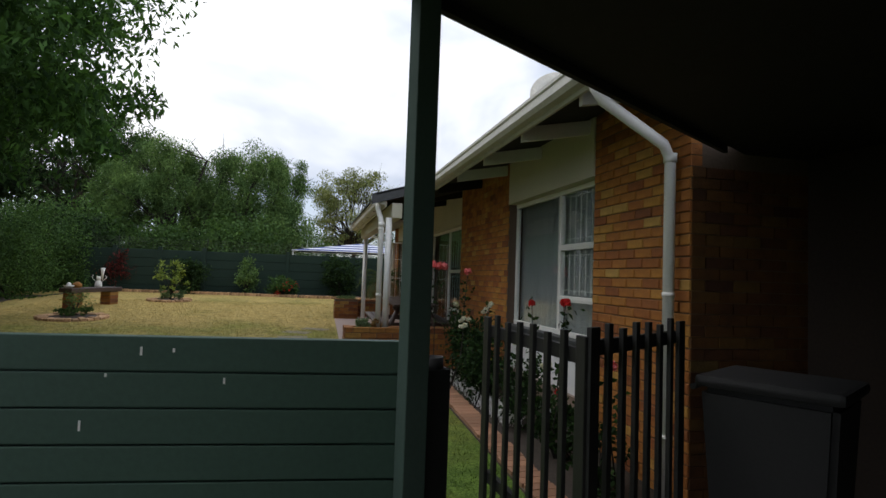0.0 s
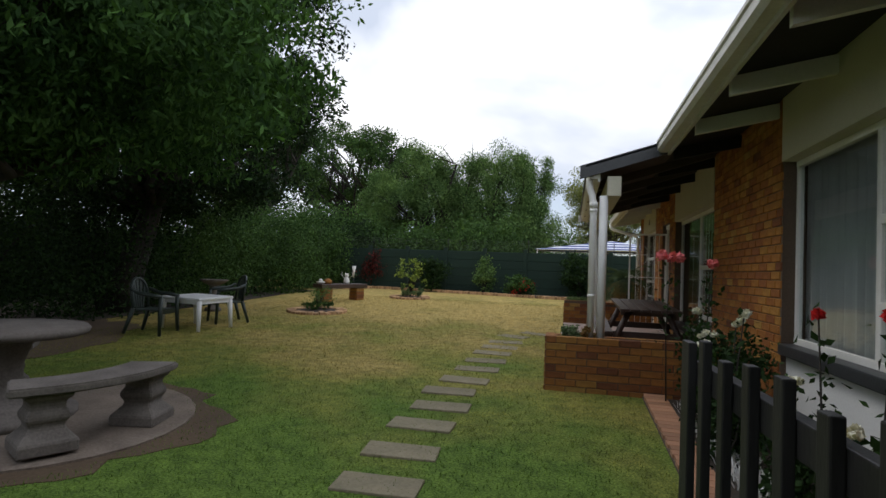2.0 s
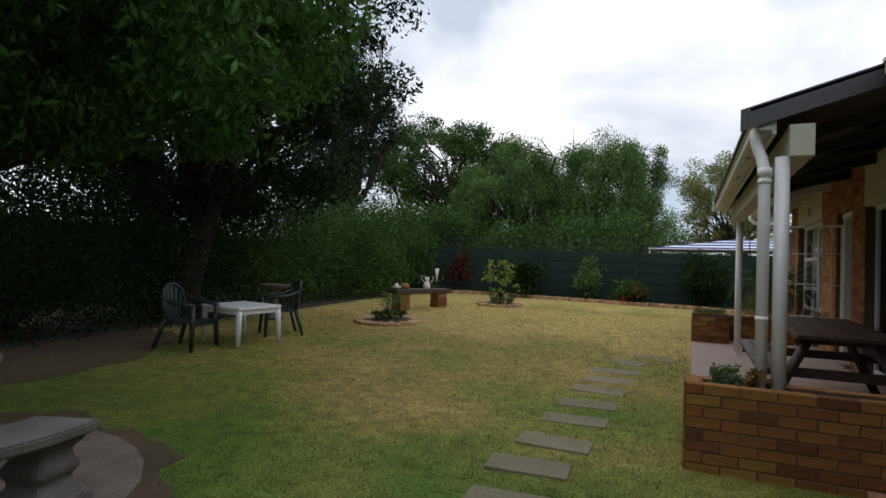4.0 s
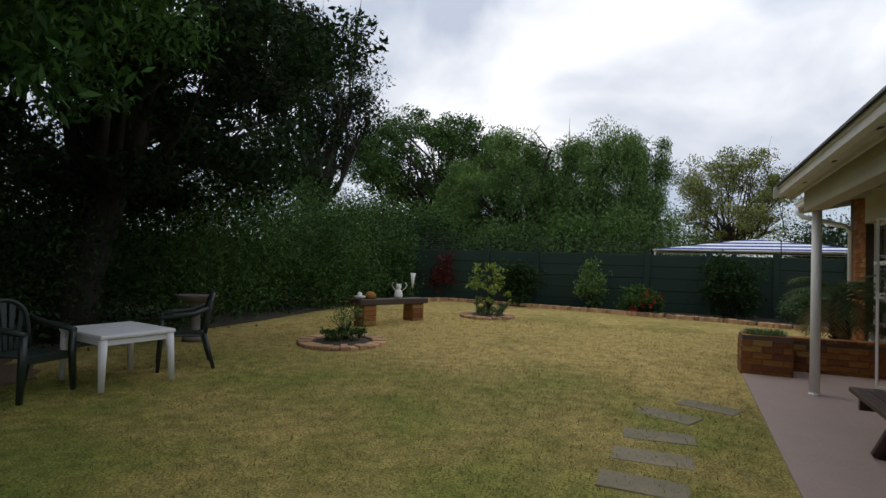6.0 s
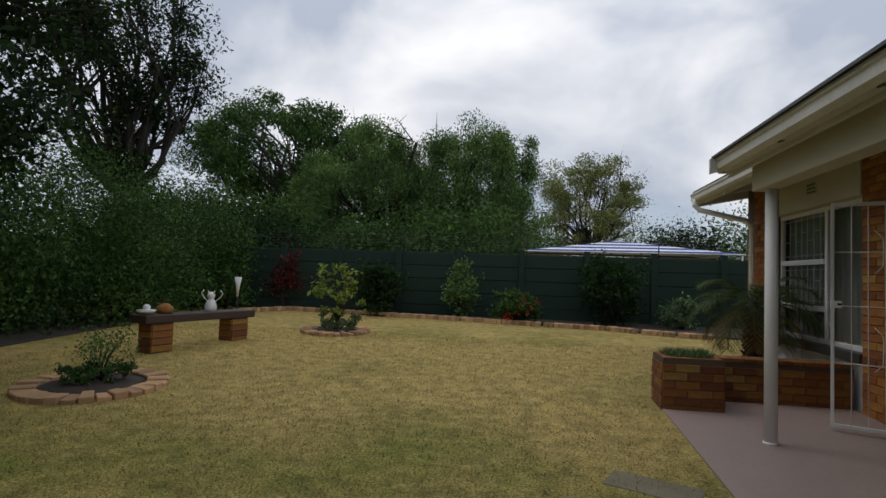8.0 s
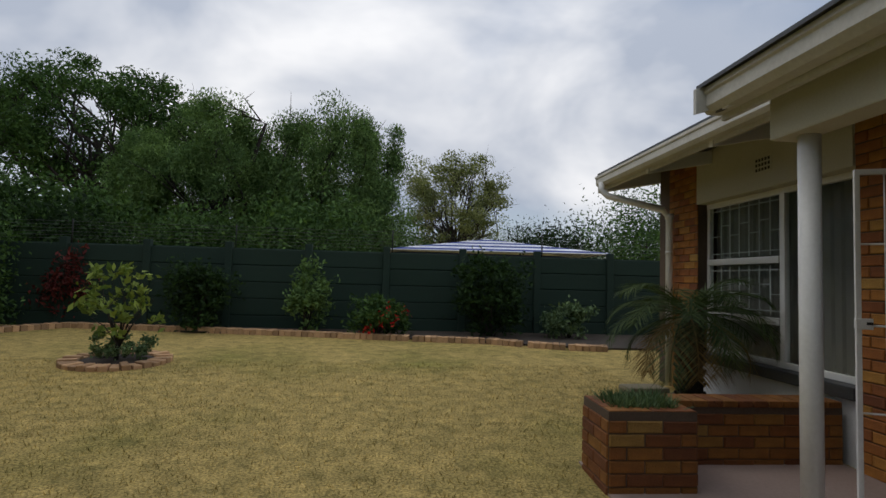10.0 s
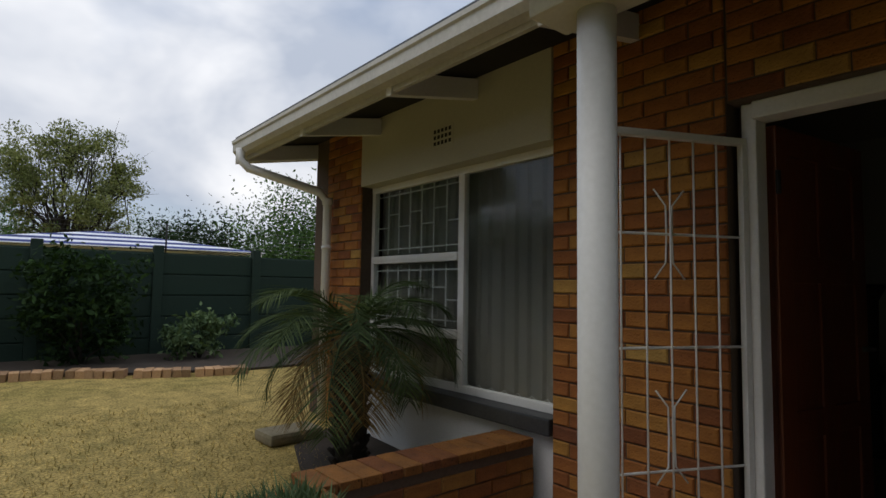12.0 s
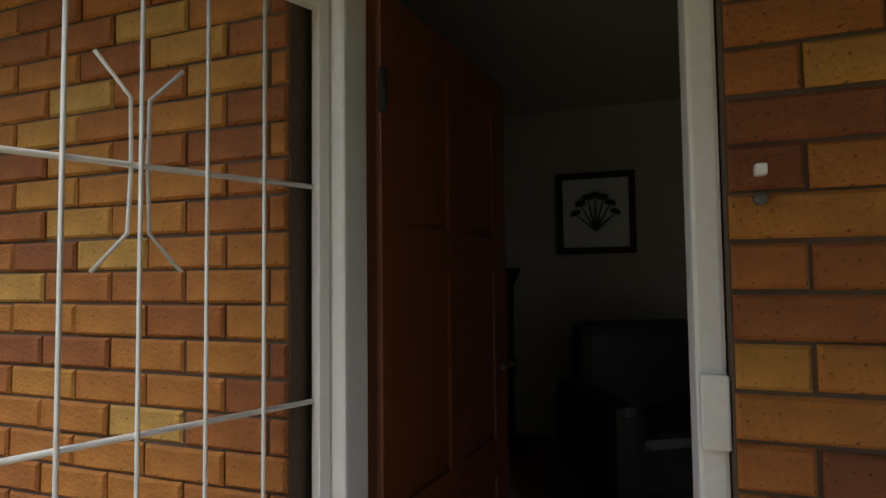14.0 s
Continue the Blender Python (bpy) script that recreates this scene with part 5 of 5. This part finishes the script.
# picnic table on the patio
pt = thing("picnic_table", "dark brown stained picnic table with attached benches", "picnic table", at=pose(1.78, 10.28, gz(10.28) + 0.014, 2.1))
for i in range(6):
    x = -0.33 + i * 0.132
    part("top_plank", boxed(x - 0.06, x + 0.06, -0.9, 0.9, 0.72, 0.755, bevel=0.005), M["picnic"], pt)
for s in (-1, 1):
    for k in (0, 1):
        x = s * (0.53 + k * 0.115)
        part("seat_plank", boxed(x - 0.052, x + 0.052, -0.9, 0.9, 0.41, 0.445, bevel=0.005), M["picnic"], pt)
for y in (-0.62, 0.62):
    for s in (-1, 1):
        bm = bmesh.new()
        tube(bm, [(s * 0.58, y, 0.0), (s * 0.24, y, 0.72)], 0.055, 4)
        part("leg", bm, M["picnic"], pt)
    part("seat_bearer", boxed(-0.68, 0.68, y + 0.045, y + 0.085, 0.32, 0.41), M["picnic"], pt)
    part("top_bearer", boxed(-0.36, 0.36, y + 0.045, y + 0.085, 0.64, 0.72), M["picnic"], pt)

# striped sun sail beyond the wall
sail = thing("gazebo", "blue and white striped gazebo roof beyond the wall", "gazebo", at=pose(2.6, 30.5, gz(30)))
bm = bmesh.new()
top = bm.verts.new((0, 0, 2.5))
rim = [bm.verts.new(p) for p in ((-3.6, -2.2, 1.92), (3.9, -2.2, 1.98), (3.9, 2.2, 2.0), (-3.6, 2.2, 2.0))]
for i in range(4):
    bm.faces.new((rim[i], rim[(i + 1) % 4], top))
bmesh.ops.subdivide_edges(bm, edges=bm.edges[:], cuts=3, use_grid_fill=True)
bmesh.ops.solidify(bm, geom=bm.faces[:], thickness=0.02)
part("canopy", bm, M["canvas"], sail)
for x, y in ((-3.5, -2.1), (3.8, -2.1), (3.8, 2.1), (-3.5, 2.1)):
    part("leg", tube(bmesh.new(), [(x, y, 0), (x, y, 1.95)], 0.03, 8), M["white"], sail)

# ---- plants by the house ----
palm = thing("dwarf_palm", "small date palm with drooping fronds and a shaggy trunk", "palm", at=pose(1.98, 15.35, gz(15.35)))
bm = bmesh.new()
rp = np.random.default_rng(31)
tube(bm, [(0, 0, -0.05), (0.02, 0, 0.3), (0.0, 0, 0.68), (0.0, 0, 0.90)], [0.11, 0.10, 0.10, 0.07], 12)
for i in range(90):
    a, z = i * 2.4, 0.03 + 0.82 * i / 90
    d = Vector((math.cos(a), math.sin(a), 0))
    tube(bm, [d * 0.08 + Vector((0, 0, z)), d * 0.135 + Vector((0, 0, z + 0.05))], [0.026, 0.012], 5)
part("trunk", bm, M["bark"], palm)
for i in range(30):
    a = i * 2.39996
    lift = 0.95 - 1.35 * (i / 29) + rp.uniform(-0.1, 0.1)
    length = rp.uniform(0.72, 1.0)
    d, up = Vector((math.cos(a), math.sin(a), 0)), Vector((0, 0, 1))
    pts = []
    for k in range(12):
        f = k / 11
        ang = lift - 1.5 * f * f
        prev = pts[-1] if pts else Vector((0, 0, 0.9))
        pts.append(prev + (d * math.cos(ang) + up * math.sin(ang)) * (length / 11 if k else 0.0))
    bm = bmesh.new()
    tube(bm, pts, [0.009 - 0.0006 * k for k in range(12)], 5)
    side = up.cross(d).normalized()
    for k in range(46):
        f = 0.16 + 0.83 * k / 45
        j = min(10, int(f * 11))
        q = pts[j].lerp(pts[j + 1], f * 11 - j)
        run = (pts[j + 1] - pts[j]).normalized()
        ln = 0.26 * math.sin(math.pi * (0.12 + 0.8 * f)) + 0.04
        for s in (-1, 1):
            tip = q + (side * s * 0.75 + run * 0.75 - up * 0.22 + Vector(rp.normal(size=3) * 0.06)) * ln
            m1 = q.lerp(tip, 0.5) + up * 0.012
            b1, b2 = bm.verts.new(q - run * 0.003), bm.verts.new(q + run * 0.003)
            c1, c2 = bm.verts.new(m1 - run * 0.005), bm.verts.new(m1 + run * 0.005)
            t1 = bm.verts.new(tip)
            bm.faces.new((b1, b2, c2, c1))
            bm.faces.new((c1, c2, t1))
    part("frond", bm, M["palm_dry"] if i > 23 else M["palm"], palm)
tagged(part("garden_stone", boxed(-0.22, 0.22, -0.14, 0.14, 0, 0.09, bevel=0.03), M["slab"], at=pose(1.95, 16.2, gz(16.2), 0, 0, 4)), "flat mossy grey concrete block on the grass beside the palm", "stone")


def spiky(name, label, x, y, z, rx, ry, h, n, mat, seed):
    """A tuft of narrow upright leaves."""
    r = np.random.default_rng(seed)
    root = thing(name, label, "plant", at=pose(x, y, z))
    bm = bmesh.new()
    for _ in range(n):
        px, py = r.uniform(-rx, rx), r.uniform(-ry, ry)
        lean = r.normal(size=2) * 0.35 * h
        hh = h * r.uniform(0.5, 1.1)
        a = r.uniform(0, 6.28)
        w = Vector((math.cos(a), math.sin(a), 0)) * 0.004
        p, q, t = Vector((px, py, 0)), Vector((px + lean[0] * 0.4, py + lean[1] * 0.4, hh * 0.6)), Vector((px + lean[0], py + lean[1], hh))
        v = [bm.verts.new(k) for k in (p - w, p + w, q + w * 1.2, q - w * 1.2, t)]
        bm.faces.new(v[:4])
        bm.faces.new((v[3], v[2], v[4]))
    part("foliage", bm, mat, root)
    return root


spiky("lavender", "grey-green bushy lavender filling the square planter", 0.87, 13.95, 0.90, 0.19, 0.14, 0.15, 1300, M["leaf_grey"], 41)
shrub("low_plants", "low green herb plants in the brick planter", 0.74, 7.96, (0.15, 0.1, 0.1), 700, 0.035, M["leaf_grey"], 42, z=0.78, category="plant")
shrub("dry_plants", "dry pale twiggy plant in the brick planter", 0.92, 7.93, (0.12, 0.08, 0.1), 200, 0.05, M["palm_dry"], 43, z=0.78, category="plant")


def rose(x, y, head_z, petal, seed, label, size=0.06, heads=1):
    """One rose stem with leaves and a bloom of cupped petals."""
    r = np.random.default_rng(seed)
    base = gz(y) + 0.01
    root = thing("rose_plant", label, "rose", at=pose(x, y, base))
    h = head_z - base
    bm = bmesh.new()
    mid = Vector((r.normal() * 0.06, r.normal() * 0.06, h * 0.5))
    tube(bm, [(r.normal() * 0.1, r.normal() * 0.1, -0.02), mid, (0, 0, h)], [0.008, 0.006, 0.004], 6)
    part("stem", bm, M["bark"], root)
    lv = [(Vector((0, 0, h)).lerp(mid, f) + Vector(r.normal(size=3) * 0.05)) for f in r.uniform(0.05, 1.0, 40)]
    ob = new("leaves", leaf_mesh("leaves", lv, 0.055, M["leaf_hedge"], seed, 0.6))
    ob.parent = root
    for k in range(heads):
        c = Vector((0, 0, h)) + (Vector((r.normal() * 0.035, r.normal() * 0.035, r.normal() * 0.015)) if k else Vector())
        q = r.normal(size=(46, 3))
        q *= size * 0.62 * r.random((46, 1)) ** 0.4 / np.linalg.norm(q, axis=1)[:, None]
        q[:, 2] = q[:, 2] * 0.75 + size * 0.3
        bloom = new("bloom", leaf_mesh("bloom", q + np.array(c), size * 0.72, petal, seed * 7 + k, 0.95))
        bloom.parent = root
    return root


PINK, RED, WHITE = "tall rose stem with a pink bloom", "rose stem with a red bloom", "rose stem with small white blooms"
rose(1.69, 7.39, 1.72, M["pink"], 51, PINK, 0.085, 3)
rose(1.93, 6.75, 1.65, M["pink"], 52, PINK, 0.06, 2)
rose(1.95, 4.67, 1.37, M["red"], 53, RED, 0.05)
rose(1.95, 3.99, 1.41, M["red"], 54, RED, 0.055)
rose(1.95, 5.6, 0.75, M["red"], 55, RED, 0.05)
rose(1.95, 4.05, 0.7, M["red"], 56, RED, 0.055)
rose(1.95, 3.3, 1.03, M["pink"], 57, "short rose stem with a salmon pink bloom", 0.055)
rose(1.90, 5.72, 0.71, M["yellow_petal"], 58, "short rose stem with a yellow bloom", 0.05)
for i, (x, y, z) in enumerate([(1.95, 5.9, 1.28), (1.95, 6.1, 1.2), (1.9, 7.1, 1.22), (1.85, 6.6, 1.08), (1.8, 6.4, 1.0), (2.05, 5.2, 0.95), (2.0, 4.4, 0.85)]):
    rose(x, y, z, M["white_petal"], 60 + i, WHITE, 0.045, 3)
for i, (x, y, rad, hh, n) in enumerate([(1.98, 6.7, 0.36, 0.46, 2400), (1.95, 5.9, 0.3, 0.42, 2000), (2.0, 5.0, 0.26, 0.33, 1100), (2.0, 4.2, 0.24, 0.30, 900), (2.0, 3.5, 0.22, 0.26, 600)]):
    shrub("rose_bush", "dark leafy rose bush against the house", x, y, (rad, rad, hh), n, 0.05, M["leaf_hedge"], 70 + i, slim=0.6, group="rose bed")
spiky("silver_plants", "silver-grey low leaves edging the rose bed", 1.9, 6.2, gz(6.2) + 0.01, 0.12, 1.3, 0.14, 700, M["statue"], 80)

# ---- plants along the back wall ----
for i, (x, y, r, h, n, mat, lab) in enumerate([
        (-2.2, 20.35, 0.42, 0.7, 1500, "leaf_pepper", "yellow-green climbing shrub on the back wall"),
        (-4.0, 20.3, 0.75, 0.6, 3000, "leaf_hedge", "dark rounded shrub at the back wall"),
        (1.05, 20.25, 0.8, 0.76, 3600, "leaf_hedge", "dark green conical bush at the back wall"),
        (-0.95, 20.05, 0.6, 0.33, 2400, "leaf_acacia", "low flowering bush with red blooms"),
        (-6.4, 21.0, 0.75, 0.75, 3000, "leaf_red", "dark red-leaved shrub in the corner bed"),
        (2.4, 20.2, 0.55, 0.32, 1200, "leaf_grey", "low grey-green plants at the wall's foot"),
        (-7.6, 20.2, 0.7, 1.0, 3200, "leaf_acacia", "tall green camellia shrub in the corner")]):
    shrub("wall_shrub", lab, x, y, (r, 0.45, h), n, 0.09, M[mat], 90 + i)
shrub("red_flowers", "scattered red geranium blooms", -0.95, 19.95, (0.6, 0.4, 0.30), 150, 0.06, M["red"], 99, category="flowers", stems=12)

structure("wall_garden_west", boxed(-12.4, -12.25, -6, 22, -0.3, 2.3), M["green_wall"], "dark green garden wall behind the hedge", "garden wall")
# hedge along the west side
for i, (x, y, r, h) in enumerate([(-8.9, 3.5, 1.5, 1.3), (-9.2, 6.2, 1.6, 1.4), (-9.0, 8.8, 1.5, 1.5), (-8.8, 11.2, 1.4, 1.5), (-8.9, 13.6, 1.6, 1.55), (-8.9, 15.9, 1.3, 1.35), (-8.2, 17.8, 1.15, 1.35), (-8.5, 20.3, 1.4, 1.5), (-10.6, 17, 2.0, 2.15), (-10.8, 12.8, 2.0, 2.2), (-11, 8, 2.0, 2.0), (-11.2, 20.0, 1.8, 2.0)]):
    shrub("hedge_shrub", "tall dense dark green hedge shrub", x, y, (r, 1.55, h), 14000, 0.085, M["leaf_acacia" if y > 15 or i % 4 == 0 else "leaf_hedge"], 120 + i, group="hedge")

# ---- trees ----
tree("garden_tree", "large spreading garden tree with drooping green leaves", (-7.6, 6.6, gz(6.6)), (0.7, 0.3), 2.3, (-5.8, 5.8, 4.6), (3.7, 3.8, 2.7), 760, 300, 0.34, 0.11, M["leaf_a"], 200, trunk=0.24, droop=0.9, limbs=40, slim=0.35, shell=0.3, cut=lambda c: c[:, 2] > 2.75)
tree("garden_tree", "large dark garden tree overhanging the lawn", (-8.3, 11.3, gz(11.3)), (0.3, 0.4), 2.4, (-8.2, 11.6, 5.3), (3.4, 3.7, 3.5), 270, 320, 0.36, 0.125, M["leaf_b"], 201, trunk=0.28, limbs=34, slim=0.4, shell=0.3)
tree("background_tree", "dark tree with open crown behind the hedge", (-11.9, 21.6, 0.7), (0.3, 0.1), 2.9, (-11.9, 21.6, 7.3), (2.2, 2.3, 3.4), 105, 230, 0.40, 0.13, M["leaf_b"], 202, trunk=0.3, limbs=40, shell=0.4)
tree("acacia_tree", "tall open acacia with dark spreading limbs", (-14.5, 38, 0.74), (0.5, 0), 3.6, (-15.5, 38, 8.5), (5.6, 4.0, 2.7), 170, 230, 0.55, 0.2, M["leaf_acacia"], 203, trunk=0.38, limbs=44, shell=0.55)
tree("pepper_tree", "broad light green pepper tree with weeping foliage", (-7.3, 32.6, 0.74), (0.2, 0), 2.2, (-7.9, 32.6, 5.05), (3.4, 2.8, 3.5), 170, 600, 0.44, 0.14, M["leaf_pepper"], 204, trunk=0.34, droop=0.9, limbs=40, slim=0.34, shell=0.5, strand=0.8)
tree("pepper_tree", "broad light green pepper tree with weeping foliage", (-3.4, 33.4, 0.74), (0.2, 0), 2.2, (-3.3, 33.4, 5.1), (3.2, 2.8, 3.55), 170, 600, 0.44, 0.14, M["leaf_pepper"], 205, trunk=0.34, droop=0.9, limbs=40, slim=0.34, shell=0.5, strand=0.8)
tree("background_tree", "thinly leaved pale tree against the sky", (3.8, 52, 0.74), (0, 0), 3.0, (3.8, 52, 7.6), (3.9, 3.5, 3.7), 150, 150, 0.55, 0.2, M["leaf_sparse"], 206, trunk=0.25, limbs=60, shell=0.4)
for i, (x, y, r, h, mat) in enumerate([(-9.8, 27.5, 2.0, 1.75, "leaf_acacia"), (-6.6, 27.6, 1.9, 1.4, "leaf_acacia"), (-3.4, 27.2, 2.3, 1.7, "leaf_acacia"), (6.5, 36, 2.6, 1.9, "leaf_b"), (10, 34, 3.2, 2.6, "leaf_acacia"), (13.5, 40, 3.5, 2.4, "leaf_b"), (-1, 44, 3.0, 2.3, "leaf_acacia"), (2.5, 60, 5, 2.8, "leaf_b"), (11, 62, 6, 3.2, "leaf_acacia"), (-12.5, 28, 3.6, 2.0, "leaf_acacia"), (-9.5, 24.5, 2.2, 1.5, "leaf_hedge"), (-17, 30, 3.5, 2.2, "leaf_b"), (-24, 24, 4.5, 3.2, "leaf_b"), (-18, 14, 4, 3.0, "leaf_b"), (-17, 5, 4, 3.0, "leaf_b"), (-14, -2, 4, 3.0, "leaf_b"), (-23, 40, 6, 3.6, "leaf_acacia")]):
    shrub("background_tree", "rounded distant tree beyond the garden wall", x, y, (r, r, h), 14000, 0.16, M[mat], 220 + i, category="tree", group="distant trees")

# ---- room beyond the front door ----
pic = thing("framed_picture", "framed flower picture on the room wall", "picture", at=pose(5.995, 12.77, 2.26))
bm = bmesh.new()
for a in ((-0.3, -0.25, -0.32, 0.32), (0.25, 0.3, -0.32, 0.32), (-0.25, 0.25, -0.32, -0.27), (-0.25, 0.25, 0.27, 0.32)):
    box(bm, -0.03, 0.0, *a, 0.005)
part("frame", bm, M["dark_wood"], pic)
part("canvas", boxed(-0.012, -0.002, -0.25, 0.25, -0.27, 0.27), M["plaster"], pic)
bm = bmesh.new()
for k in range(7):
    a = radians(-60 + 20 * k)
    tube(bm, [(-0.016, 0, -0.14), (-0.016, 0.17 * math.sin(a), -0.14 + 0.26 * math.cos(a))], [0.01, 0.004], 5)
    tube(bm, [(-0.022, 0.17 * math.sin(a), -0.14 + 0.26 * math.cos(a)), (-0.014, 0.18 * math.sin(a), -0.13 + 0.28 * math.cos(a))], 0.04, 8)
part("flower_spray", bm, M["leather"], pic)
chair = thing("armchair", "black upholstered armchair in the dark room", "armchair", at=pose(5.0, 12.3, 0.5, 0, 0, -60))
part("seat", boxed(-0.4, 0.4, -0.35, 0.4, 0.12, 0.45, bevel=0.06), M["leather"], chair)
part("backrest", boxed(-0.42, 0.42, 0.3, 0.5, 0.2, 0.98, bevel=0.08), M["leather"], chair)
for s in (-1, 1):
    part("armrest", boxed(s * 0.45 - 0.09, s * 0.45 + 0.09, -0.35, 0.45, 0.1, 0.62, bevel=0.06), M["leather"], chair)
    for y in (-0.3, 0.4):
        part("foot", tube(bmesh.new(), [(s * 0.35, y, 0), (s * 0.35, y, 0.13)], 0.03), M["dark_wood"], chair)
stand = thing("candle_stand", "tall dark turned wooden stand in the room", "stand", at=pose(5.6, 13.4, 0.5))
part("column", lathe(bmesh.new(), [(0.16, 0), (0.16, 0.04), (0.05, 0.1), (0.04, 0.5), (0.07, 0.6), (0.04, 0.7), (0.05, 1.2), (0.1, 1.3), (0.1, 1.33)], 16), M["dark_wood"], stand)

lay_bricks()
